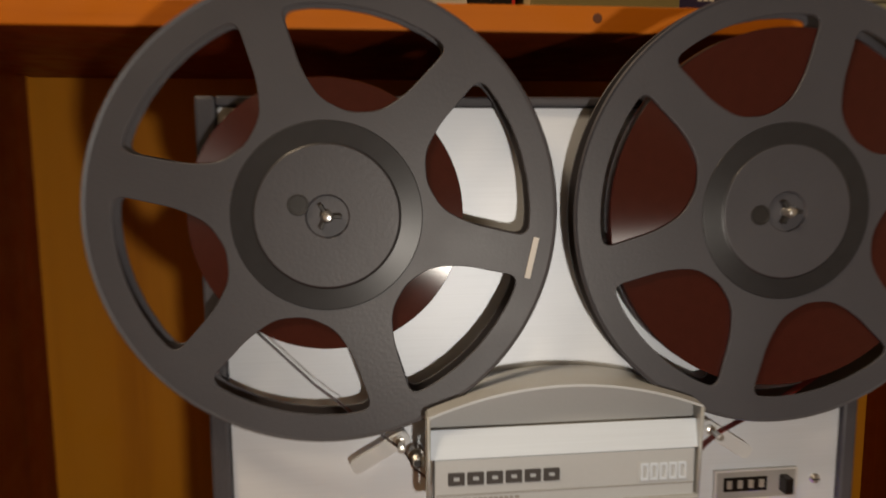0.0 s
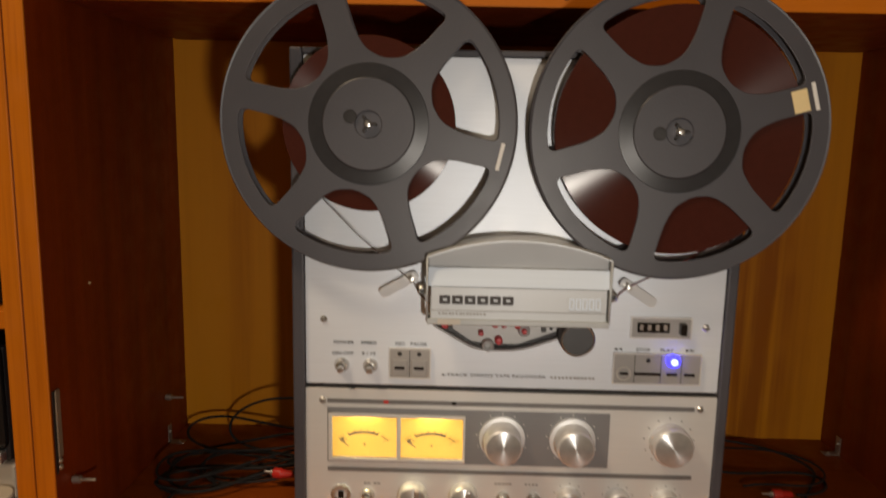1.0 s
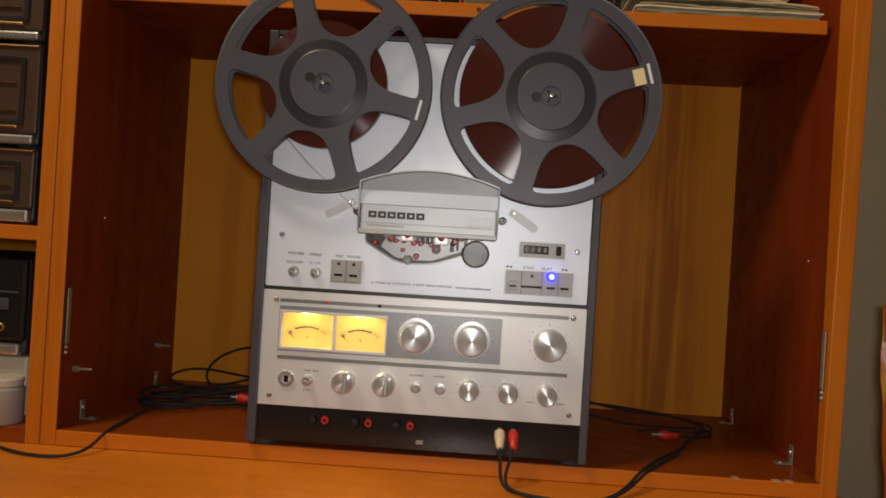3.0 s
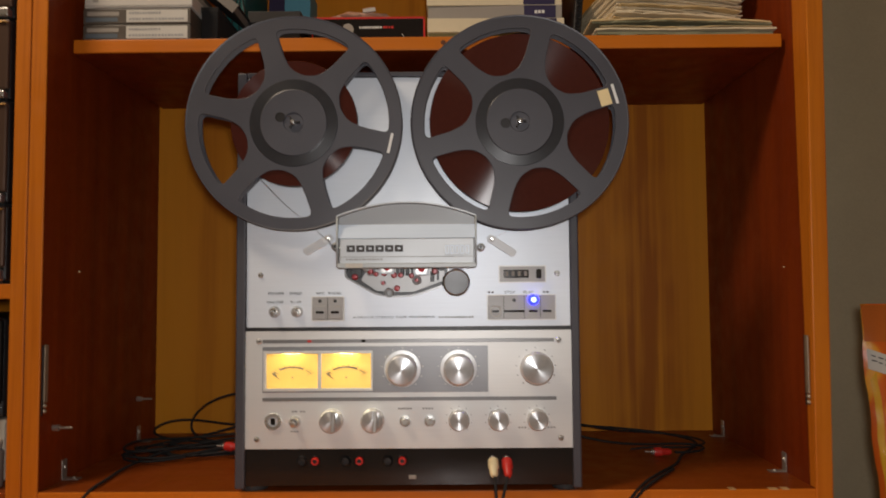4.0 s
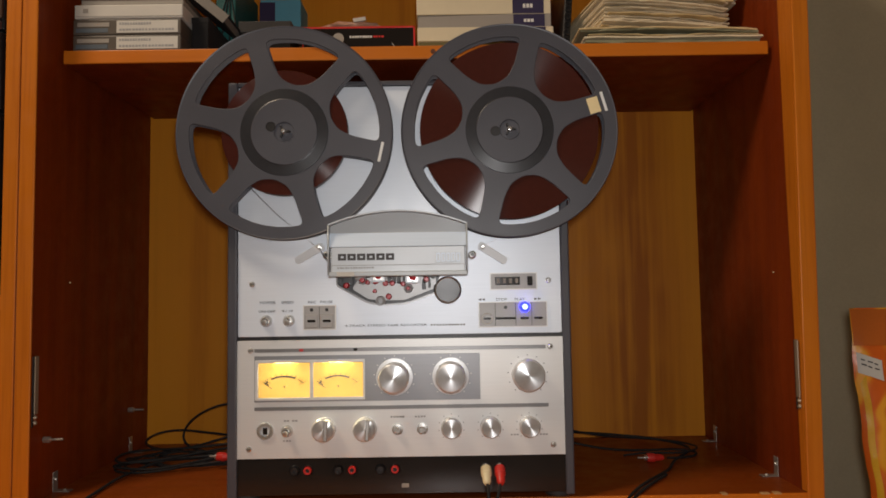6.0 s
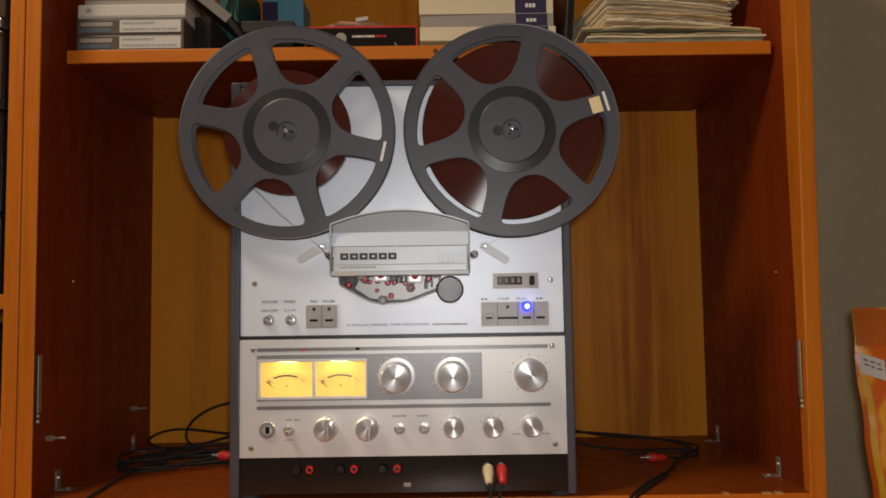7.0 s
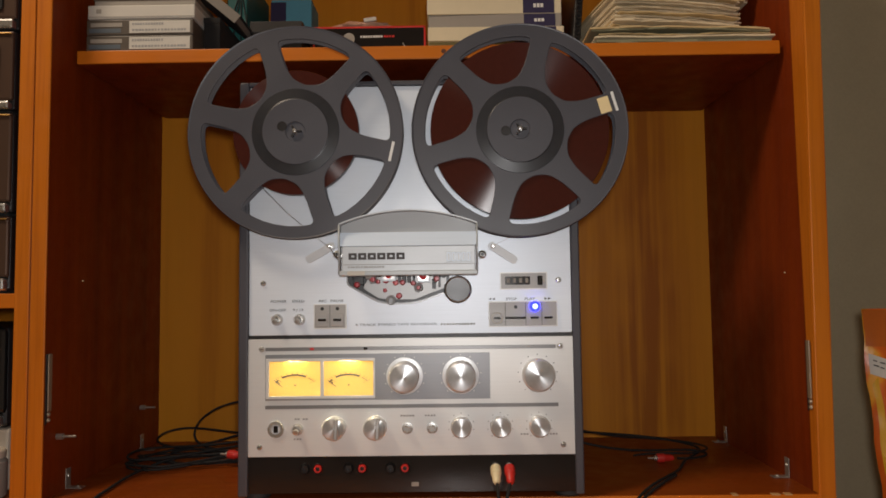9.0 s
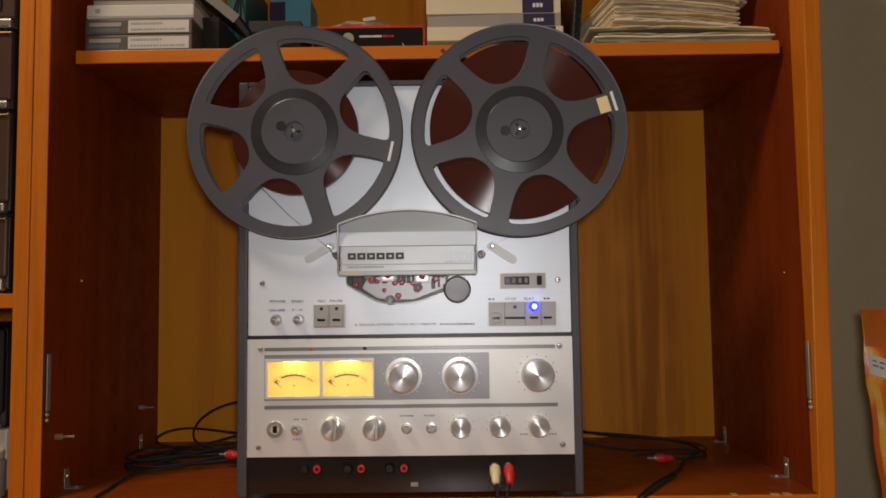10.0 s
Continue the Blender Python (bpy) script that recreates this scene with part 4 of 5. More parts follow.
def reel(m, pack, label, bar, sticker, spin):
    """A 27 cm reel in its own plane, the axis through the origin; y is 0 at the outside of its back flange."""
    rl = thing("tape_reel", m, label, "tape reel", "reels on the recorder")
    loops = [ring_pts(0, 0, 0.1340, 160)] + [window_loop(spin + 30 + 60 * k) for k in range(6)]
    part("front_flange", plate([list(p) for p in loops], -0.0165, 0.0018, 0.0005), REEL, rl, "dark grey six-spoked flange")
    part("back_flange", plate([list(p) for p in loops], -0.0018, 0.0018, 0.0005), REEL, rl, "dark grey six-spoked flange")
    part("rim_bead", turn_y(0, 0, [(0.1322, -0.0166), (0.1336, -0.0172), (0.1345, -0.0160), (0.1336, -0.0148)], 128), REEL, rl, smooth=True)
    part("hub", turn_y(0, 0, [(0.0, -0.0150), (0.0572, -0.0150), (0.0572, 0.0), (0, 0)], 72), REEL, rl)
    part("hub_ring", turn_y(0, 0, [(0.0545, -0.0165), (0.0542, -0.0171), (0.0536, -0.0172), (0.0424, -0.0172), (0.0414, -0.0174), (0.0410, -0.0178)], 96), RING, rl, "polished ring round the hub", True)
    part("hub_cap", turn_y(0, 0, [(0.0410, -0.0178), (0.0404, -0.0180), (0.0128, -0.0180), (0.0120, -0.0174), (0.0112, -0.0150), (0.0, -0.0150)], 72), REEL, rl, "flat grey hub cap")
    a = radians(spin + 170)
    hx, hz = 0.0178 * math.cos(a), 0.0178 * math.sin(a)
    part("hub_hole", turn_y(hx, hz, [(0, -0.0182), (0.0050, -0.0182), (0.0052, -0.0184), (0.0060, -0.0184), (0.0062, -0.0180)], 28), BLACK, rl, "dark round hole in the hub cap")
    part("tape_pack", turn_y(0, 0, [(0.0560, -0.0140), (pack - 0.0003, -0.0140), (pack, -0.0135), (pack, -0.0030), (0.0560, -0.0030)], 128), TAPE, rl, "wound brown magnetic tape", True)
    # white bar and paper sticker on the flange
    a = spin
    part("white_mark", box(0.1205, 0.1240, -0.0172, -0.0164, -0.0125, 0.0125, 0.0003), MARKWHITE, rl, "worn white mark").matrix_local = pose(0, 0, 0, 0, -a, 0)
    if sticker:
        part("sticker", box(0.1020, 0.1160, -0.0171, -0.0164, -0.0110, 0.0090, 0.0002), STICK, rl, "yellowed paper sticker").matrix_local = pose(0, 0, 0, 0, -a, 0)
    return rl


reel(pose(-0.139, -0.0088, 0.457), 0.0785, "dark grey six-spoked tape reel with a small pack of tape", True, False, -12.5)
reel(pose(0.140, -0.0088, 0.456), 0.1110, "dark grey six-spoked tape reel almost full of brown tape", True, True, 16.0)


def strand(name, pts, mat, label):
    """The tape on its way from reel to head, a thin ribbon 6 mm deep."""
    bm = bmesh.new()
    last = None
    for x, z in pts:
        pair = (bm.verts.new((x, -0.0205, z)), bm.verts.new((x, -0.0143, z)))
        if last:
            bm.faces.new((last[0], last[1], pair[1], pair[0]))
        last = pair
    bmesh.ops.solidify(bm, geom=bm.faces[:], thickness=0.0003)
    ob = part(name, bm, mat, None)
    return tagged(ob, label, "tape")


strand("tape_strand", [(-0.190, 0.397), (-0.1500, 0.3560), (-0.1020, 0.3155), (-0.0970, 0.3120), (-0.0905, 0.3000), (-0.0850, 0.2950), (-0.0795, 0.2900)], TAPE_FLAT, "thin brown tape running from reel to guides")
strand("tape_strand", [(0.215, 0.375), (0.1500, 0.3350), (0.1080, 0.3140), (0.0985, 0.3070), (0.0900, 0.2975), (0.0830, 0.2930)], TAPE_RED, "thin reddish tape running from guides to reel")


# ---- cables ----
def cable(pts, r, label, name="audio_cable"):
    ob = thing(name, pose(0, 0, 0), label, "cable")
    part("cord", tube(pts, r * 0.66, 3), CABLE, ob, smooth=True)
    return ob


def plug(parent, m, mat, tag):
    """A phono plug whose tip points to -y of its own pose."""
    p = part("plug", turn_y(0, 0, [(0.0034, -0.0020), (0.0062, -0.0020), (0.0066, 0.0), (0.0066, 0.0085), (0.0054, 0.0100), (0.0050, 0.0190), (0.0030, 0.0230), (0.0, 0.0230)], 28), mat, parent, tag, True)
    p.matrix_local = m
    t = part("contact", turn_y(0, 0, [(0, -0.0160), (0.0014, -0.0155), (0.0016, -0.0060), (0.0040, -0.0058), (0.0042, 0.0), (0, 0)], 20), STEEL, p, "bare metal contact", True)
    return p


c = cable([(0.1040, -0.0200, 0.0300), (0.1055, -0.0300, 0.0180), (0.1050, -0.0360, 0.0), (0.1080, -0.0450, -0.0150), (0.1250, -0.0560, -0.0170), (0.1600, -0.0690, -0.0173), (0.2050, -0.0730, -0.0173),
           (0.2400, -0.0480, -0.0165), (0.2650, -0.0200, -0.0080), (0.2850, 0.0050, 0.0040), (0.3150, 0.0550, 0.0030), (0.3500, 0.0980, 0.0030), (0.3750, 0.1300, 0.0030), (0.3900, 0.1750, 0.0030), (0.4300, 0.2250, 0.0030), (0.4500, 0.2600, 0.0040), (0.4200, 0.3100, 0.0060), (0.3600, 0.3350, 0.0100), (0.2900, 0.3400, 0.0140), (0.2300, 0.3300, 0.0200)], 0.0029,
          "black twin audio cable with cream and red plugs in the front")
for x, mat, tag in ((0.1040, CREAM, "cream plug"), (0.1210, RED, "red plug")):
    p = plug(c, pose(x, -0.0060, 0.0385, 0, 0, 180) @ pose(0, 0, 0, -35, 0, 0), mat, tag)
part("cord", tube([(0.1210, -0.0200, 0.0300), (0.1180, -0.0300, 0.0160), (0.1110, -0.0380, 0.0), (0.1120, -0.0480, -0.0140), (0.1280, -0.0590, -0.0165), (0.1600, -0.0735, -0.0173), (0.2030, -0.0770, -0.0173), (0.2400, -0.0530, -0.0165), (0.2680, -0.0240, -0.0080), (0.2900, 0.0, 0.0040), (0.3200, 0.0480, 0.0030), (0.3560, 0.0950, 0.0030)], 0.0019, 3), CABLE, c, smooth=True)
c = cable([(0.2300, 0.2400, 0.0250), (0.2800, 0.2300, 0.0120), (0.3400, 0.2350, 0.0040), (0.4100, 0.2520, 0.0035), (0.4450, 0.2400, 0.0035), (0.4420, 0.2050, 0.0035), (0.4100, 0.1830, 0.0045), (0.3850, 0.1800, 0.0060)], 0.0027, "loose black audio cable with a red plug on the cupboard's bottom")
plug(c, pose(0.3560, 0.1790, 0.0068, 0, 0, -90), RED, "red plug")
c2 = cable([(0.2300, 0.2600, 0.0400), (0.3000, 0.2850, 0.0180), (0.3700, 0.3150, 0.0090), (0.4300, 0.3050, 0.0060), (0.4600, 0.2750, 0.0040), (0.4480, 0.2200, 0.0090), (0.4000, 0.1900, 0.0085), (0.3600, 0.2050, 0.0100), (0.3250, 0.2000, 0.0060)], 0.0022, "thin black audio cable lying in a loop")

c = cable([(-0.2200, 0.2400, 0.0900), (-0.2900, 0.2700, 0.0880), (-0.3500, 0.2850, 0.0680), (-0.3780, 0.2900, 0.0350), (-0.3700, 0.2850, 0.0100), (-0.3300, 0.2700, 0.0050), (-0.2600, 0.2500, 0.0050)], 0.0027, "black cable arching out behind the recorder")
c = cable([(-0.2100, 0.2350, 0.0450), (-0.2700, 0.2600, 0.0400), (-0.3300, 0.2800, 0.0160), (-0.4000, 0.2750, 0.0060), (-0.4350, 0.2300, 0.0060), (-0.4200, 0.1600, 0.0060), (-0.3700, 0.1500, 0.0060), (-0.3000, 0.1900, 0.0060), (-0.2400, 0.2100, 0.0060)], 0.0030, "black audio cable coiled on the cupboard's bottom")
plug(c, pose(-0.2800, 0.1760, 0.0190, 0, 0, 258), RED, "red plug")
c = cable([(-0.2150, 0.2250, 0.0120), (-0.2800, 0.2250, 0.0130), (-0.3600, 0.2400, 0.0130), (-0.4300, 0.2700, 0.0140), (-0.4450, 0.3100, 0.0240), (-0.4000, 0.3300, 0.0350), (-0.3200, 0.3100, 0.0250), (-0.2500, 0.2900, 0.0250), (-0.2100, 0.2800, 0.0250)], 0.0028, "black cable in a wide loop")
c = cable([(-0.5150, -0.0250, -0.0170), (-0.4850, -0.0400, -0.0172), (-0.4500, -0.0480, -0.0172), (-0.4180, -0.0400, -0.0168), (-0.4050, -0.0150, -0.0120), (-0.4000, 0.0080, 0.0040), (-0.4000, 0.0500, 0.0032), (-0.4050, 0.0950, 0.0032), (-0.4000, 0.1500, 0.0050), (-0.3700, 0.1950, 0.0120), (-0.3300, 0.2050, 0.0130), (-0.2900, 0.2000, 0.0120), (-0.2400, 0.2250, 0.0100), (-0.2100, 0.2450, 0.0300)], 0.0030, "black cable running out over the worktop")
for k, (dx, dy, dz) in enumerate(((0, 0, 0), (0.016, -0.022, 0.007), (-0.012, 0.018, 0.013))):
    cable([(-0.2150, 0.2300 + dy, 0.0350), (-0.2800 + dx, 0.2100 + dy, 0.0120 + dz), (-0.3500, 0.2200 + dy, 0.0050 + dz), (-0.4200 + dx, 0.2200 + dy, 0.0050 + dz), (-0.4420, 0.1750 + dy, 0.0045 + dz), (-0.4080 + dx, 0.1400, 0.0045 + dz), (-0.3500, 0.1480 + dy, 0.0045 + dz), (-0.2900, 0.2200 + dy, 0.0070 + dz), (-0.2200, 0.2500 + dy, 0.0200)], 0.0026, "black cable tangled with others behind the recorder")


for k in range(2):
    rng = random.Random(40 + k)
    a0, rx, ry, lift = rng.uniform(0, 6.3), rng.uniform(0.060, 0.105), rng.uniform(0.040, 0.085), 0.004 + 0.006 * k
    cx, cy = -0.335 + rng.uniform(-0.02, 0.02), 0.205 + rng.uniform(-0.03, 0.03)
    loop = [(cx + rx * (1 + 0.12 * math.sin(j * 1.7 + k)) * math.cos(a0 + j * 0.62), cy + ry * (1 + 0.15 * math.cos(j * 2.3 + k)) * math.sin(a0 + j * 0.62), lift + 0.004 * math.sin(j * 1.3 + k)) for j in range(14)]
    cable(loop, 0.0024, "loop of black cable in the tangle beside the recorder")


# ---- things on the shelf ----
def slab(name, x0, x1, y0, y1, z0, z1, mat, label, category, bevel=0.0015):
    ob = thing(name, pose((x0 + x1) / 2, y0, z0), label, category)
    w = (x1 - x0) / 2
    part("body", box(-w, w, 0, y1 - y0, 0, z1 - z0, bevel), mat, ob)
    return ob, w, z1 - z0


def video_tape(z0, seed):
    ob, w, h = slab("video_cassette", -0.4495, -0.3010, 0.0650, 0.1680, z0, z0 + 0.0222, TAPEBODY, "grey-brown cassette case with a white spine label", "cassette")
    part("spine_label", box(-w + 0.060, w - 0.004, -0.0006, 0.0004, 0.0025, h - 0.0025, 0.0003), WHITE, ob, "white paper spine label")
    part("print", box(-w + 0.006, -w + 0.050, -0.0005, 0.0004, h * 0.52, h * 0.78), GREYCARD, ob)
    part("print", box(-w + 0.004, -w + 0.048, -0.0004, 0.0004, h * 0.15, h * 0.42), DULLBLUE, ob, "bluish stripe")
    bars(-w + 0.064, w - 0.040, h * 0.62, h * 0.14, 12, -0.0006, INK_SOFT, ob, seed=seed)
    bars(-w + 0.064, w - 0.008, h * 0.24, h * 0.13, 17, -0.0006, INK_SOFT, ob, seed=seed + 5)


video_tape(SHELF + 0.0004, 11)
video_tape(SHELF + 0.0232, 12)
ob, w, h = slab("disc_case", -0.4475, -0.2985, 0.0640, 0.1700, SHELF + 0.0460, SHELF + 0.0655, WHITE, "white plastic disc case lying flat", "case")
part("seam", box(-w, w, -0.0004, 0.001, h * 0.12, h * 0.16), GREYCARD, ob)
part("print", box(-w + 0.012, -w + 0.019, -0.0005, 0.001, h * 0.4, h * 0.7), GREYCARD, ob)
ob, w, h = slab("flat_box", -0.4405, -0.2990, 0.0680, 0.2230, SHELF + 0.0660, SHELF + 0.0790, GREYCARD, "flat grey box on top of the cases", "box")
part("lid", box(-w - 0.001, w + 0.001, -0.0012, 0.1560, h * 0.55, h + 0.0004, 0.001), TAPEBODY, ob)
ob = thing("leaning_folder", pose(-0.2600, 0.120, SHELF + 0.0588, 0, 40, 0), "dark folder with a grey-brown spine lying askew on the boxes", "folder")
part("cover", box(-0.1150, 0.0, 0.0, 0.084, 0.0, 0.0030, 0.001), MATTBLACK, ob)
part("cover", box(-0.1150, 0.0, 0.0, 0.084, 0.0115, 0.0145, 0.001), MATTBLACK, ob)
part("spine", box(-0.1150, 0.0, -0.0012, 0.0, 0.0, 0.0145, 0.0005), FOLDERGREY, ob, "grey-brown spine")
part("pages", box(-0.1120, -0.003, 0.004, 0.080, 0.0032, 0.0113), FOLDERGREY, ob)
ob, w, h = slab("black_carton", -0.2970, -0.2735, 0.0960, 0.2060, SHELF + 0.0004, SHELF + 0.0580, MATTBLACK, "plain black carton standing beside the cassettes", "box")
part("flap", box(-w - 0.0004, w + 0.0004, -0.0004, 0.1104, h * 0.86, h + 0.0004, 0.0006), MATTBLACK, ob)
ob, w, h = slab("teal_binder", -0.2990, -0.2680, 0.2100, 0.3500, SHELF + 0.0004, SHELF + 0.180, TEAL, "crumpled teal plastic binder standing at the back", "binder")
# shade of the binder's folds, put in as thin black strips
for k in range(4):
    part("fold_shade", box(-0.0004, 0.0012, -0.003, 0.001, -0.05, 0.05, 0.0004), BLACK, ob).matrix_local = pose(-w + 0.006 + 0.008 * k, 0, h * 0.55, 0, 18 - 9 * k, 0)
ob, w, h = slab("black_box", -0.2540, -0.1740, 0.1800, 0.2900, SHELF + 0.0004, SHELF + 0.0840, MATTBLACK, "film-wrapped black cardboard box", "box")
part("lid_edge", box(-w - 0.0006, w + 0.0006, -0.0006, 0.1106, h * 0.80, h + 0.0006, 0.0008), BLACK, ob)
# gleam on the film, put in as a pale grey strip
part("film_gleam", box(-0.0004, 0.0004, -0.0009, 0.0, -0.035, 0.030, 0.0002), GREYCARD, ob, "pale strip standing for a gleam on the film").matrix_local = pose(0.005, 0, h * 0.5, 0, 40, 0)
ob, w, h = slab("blue_book", -0.2520, -0.1820, 0.3000, 0.3640, SHELF + 0.0004, SHELF + 0.17, BLUE, "sky-blue book standing at the back", "book")
part("spine_band", box(-w - 0.0003, -w * 0.25, -0.0008, 0.002, 0.001, h * 0.97), NAVY, ob, "dark navy half of the spine")

ob, w, h = slab("black_red_box", -0.1600, 0.0170, 0.2000, 0.3050, SHELF + 0.0256, SHELF + 0.0815, GLOSSBLACK, "black film-wrapped carton with red edges and a barcode", "box")
for x0, x1, z0, z1 in ((-w - 0.0004, -w + 0.0024, 0, h), (w - 0.0024, w + 0.0004, 0, h), (-w, w, h - 0.0026, h + 0.0004)):
    part("red_edge", box(x0, x1, -0.0007, 0.004, z0, z1, 0.0003), RED, ob, "red printed edge")
bc = part("barcode", box(0.0100, 0.0460, -0.0008, 0.0002, 0.0030, 0.0220, 0.0002), WHITE, ob, "white barcode label")
rng = random.Random(7)
bm = bmesh.new()
for k in range(16):
    x = 0.0130 + k * 0.0018
    box(x, x + rng.choice((0.0005, 0.0009, 0.0012)), -0.0011, -0.0007, 0.0070, 0.0200, 0, 1, bm)
part("barcode_lines", bm, INK, bc)
bars(-0.0140, 0.0220, 0.0380, 0.0032, 9, -0.0002, WHITE_INK, ob, 0.0006, 21)
bars(0.0230, 0.0400, 0.0380, 0.0032, 4, -0.0002, RED, ob, 0.0006, 22)
part("picture", turn_y(-0.0320, 0.0370, [(0, -0.0008), (0.0090, -0.0007), (0.0090, 0.0)], 24), GREYCARD, ob)
for k in range(7):
    part("print", turn_y(-0.0360 + k * 0.0055, 0.0050, [(0.0014, -0.0008), (0.0024, -0.0009), (0.0030, -0.0004)], 14), WHITE_INK, ob)
# highlights of the wrapping, painted as thin white strips
for x, z, a in ((-0.058, 0.026, 35), (0.060, 0.018, -35)):
    part("film_glint", box(-0.0004, 0.0005, -0.0010, 0.0, -0.013, 0.013, 0.0002), WHITE, ob, "white strip standing for a glint on the wrapping").matrix_local = pose(x, 0, z, 0, a, 0)
ob, w, h = slab("thin_folder", -0.1500, 0.1300, 0.1000, 0.3400, SHELF + 0.0003, SHELF + 0.0052, PAPER2, "thin yellowed paper folder lying flat", "folder", 0.0008)
part("sheet", box(-w + 0.02, w - 0.01, -0.0025, 0.10, 0.0014, 0.0024), PAPER, ob)
ob, w, h = slab("flat_parcel", -0.1650, 0.2300, 0.1560, 0.3400, SHELF + 0.0054, SHELF + 0.0200, PAPER2, "flat yellowish parcel under the books and carton", "parcel", 0.002)
part("flap", box(-w + 0.004, w - 0.004, -0.0008, 0.004, h * 0.55, h * 0.62), PAPER, ob)
ob, w, h = slab("paper_block", -0.1580, 0.0140, 0.1950, 0.3100, SHELF + 0.0202, SHELF + 0.0254, PAPER, "flat block of paper under the carton", "paper", 0.0008)


def lump(sx, sy, sz, seed, rough):
    bm = bmesh.new()
    bmesh.ops.create_icosphere(bm, subdivisions=4, radius=1)
    for v in bm.verts:
        d = noise.noise(v.co * 2.2 + Vector((seed, 0, 0))) * rough + abs(noise.noise(v.co * 6 + Vector((0, seed, 0)))) * rough * 0.6
        v.co = Vector((v.co.x * sx, v.co.y * sy, v.co.z * sz)) * (1 + d)
    lowest = min(v.co.z for v in bm.verts)
    for v in bm.verts:
        v.co.z -= lowest
    return bm


ob = thing("crumpled_bag", pose(-0.0900, 0.245, SHELF + 0.0822), "crumpled pale pink plastic bag on the carton", "plastic bag")
part("film", lump(0.052, 0.030, 0.0075, 3.0, 0.35), PINK, ob, "", True)
part("tag", box(0.010, 0.030, -0.034, -0.030, 0.006, 0.012, 0.0004), WHITE, ob).matrix_local = pose(0, 0, 0.004, 0, -8, 0)


def book(x0, x1, y0, y1, z0, z1, cover, block, label, tab, turn=0):
    ob = thing("thick_book", pose((x0 + x1) / 2, y0, z0, 0, 0, turn), label, "book", "stacked books")
    w, h, d = (x1 - x0) / 2, z1 - z0, y1 - y0
    part("cover", box(-w, w, 0, d, 0, 0.0014, 0.0004), cover, ob)
    part("cover", box(-w, w, 0, d, h - 0.0014, h, 0.0004), cover, ob)
    part("spine", box(-w, w, -0.0012, 0.0012, 0.0, h, 0.0006), cover, ob)
    part("pages", box(-w + 0.003, w - 0.003, 0.003, d - 0.003, 0.0015, h - 0.0015), block, ob)
    t = part("spine_label", box(tab[0], tab[1], -0.0018, -0.0008, 0.0006, h - 0.0006, 0.0003), NAVY, ob, "dark navy spine label")
    bars(tab[0] + 0.016, tab[0] + 0.032, h * 0.36, h * 0.24, 3, -0.0018, WHITE_INK, t, 0.0003, 5)


book(0.0240, 0.2240, 0.1700, 0.3300, SHELF + 0.0202, SHELF + 0.0435, OLIVE, PAPER2, "thick olive book with navy label in a stack", (0.030, 0.078))
book(0.0220, 0.2290, 0.1660, 0.3300, SHELF + 0.0437, SHELF + 0.0650, CREAMBOOK, PAPER, "thick cream book with navy label in a stack", (0.044, 0.092), 0.6)
book(0.0230, 0.2260, 0.1690, 0.3300, SHELF + 0.0652, SHELF + 0.0855, GREYCARD, PAPER, "thick grey book with navy label in a stack", (0.044, 0.092), -0.5)
book(0.0210, 0.2260, 0.1680, 0.3300, SHELF + 0.0857, SHELF + 0.1110, CREAMBOOK, PAPER, "thick cream book with navy label in a stack", (0.044, 0.092), 0.4)
ob = thing("black_album", pose(0.2420, 0.150, SHELF + 0.0006, 0, 5, 0), "black ring album leaning on the books", "album")
part("cover", box(-0.006, 0.006, 0, 0.18, 0, 0.17, 0.002), BLACK, ob)
for k in range(12):
    part("ring", turn_y(0, 0.012 + k * 0.012, [(0.0024, -0.0030), (0.0040, -0.0040), (0.0052, -0.0020), (0.0040, 0.001)], 14), MATTBLACK, ob)


def paper_stack(name, x0, x1, y0, y1, z0, z1, n, mats, label, jitter, seed, bow=0.004, turn=0):
    """Loose sheets and folders, each with its own length, turn and wave."""
    ob = thing(name, pose(x0, y0, z0, 0, 0, turn) @ pose((x1 - x0) / 2, 0, 0), label, "papers")
    rng = random.Random(seed)
    step = (z1 - z0) / n
    for k in range(n):
        w = (x1 - x0) / 2 * rng.uniform(0.93, 1.0)
        bm = bmesh.new()
        cols = 14
        rows = []
        shift, ph = rng.uniform(-jitter, jitter), rng.uniform(0, 6.3)
        front = rng.uniform(-0.010, 0.010)
        wave = rng.uniform(0.0003, 0.0011)
        freq = rng.uniform(0.3, 0.95)
        for i in range(cols + 1):
            x = -w + 2 * w * i / cols + shift
            zz = k * step + bow * math.sin(i / cols * 3.0 + ph * 0.15) * (k / n) + wave * math.sin(ph + i * freq)
            t = step * (1.05 + 0.14 * math.sin(ph * 3))
            torn = rng.uniform(-0.0022, 0.0022)
            sag = 0.0012 * max(0.0, math.sin(ph * 2 + i * 0.3)) * min(1, k)
            rows.append([bm.verts.new(p) for p in ((x, front + torn, zz - sag), (x, y1 - y0, zz), (x, y1 - y0, zz + t), (x, front + torn + 0.0006, zz + t - sag))])
        for a, b in zip(rows, rows[1:]):
            for q in range(4):
                bm.faces.new((a[q], a[(q + 1) % 4], b[(q + 1) % 4], b[q]))
        bm.faces.new(rows[0]), bm.faces.new(rows[-1])
        bmesh.ops.recalc_face_normals(bm, faces=bm.faces)
        part("sheaf", bm, mats[k % len(mats)], ob)
    return ob


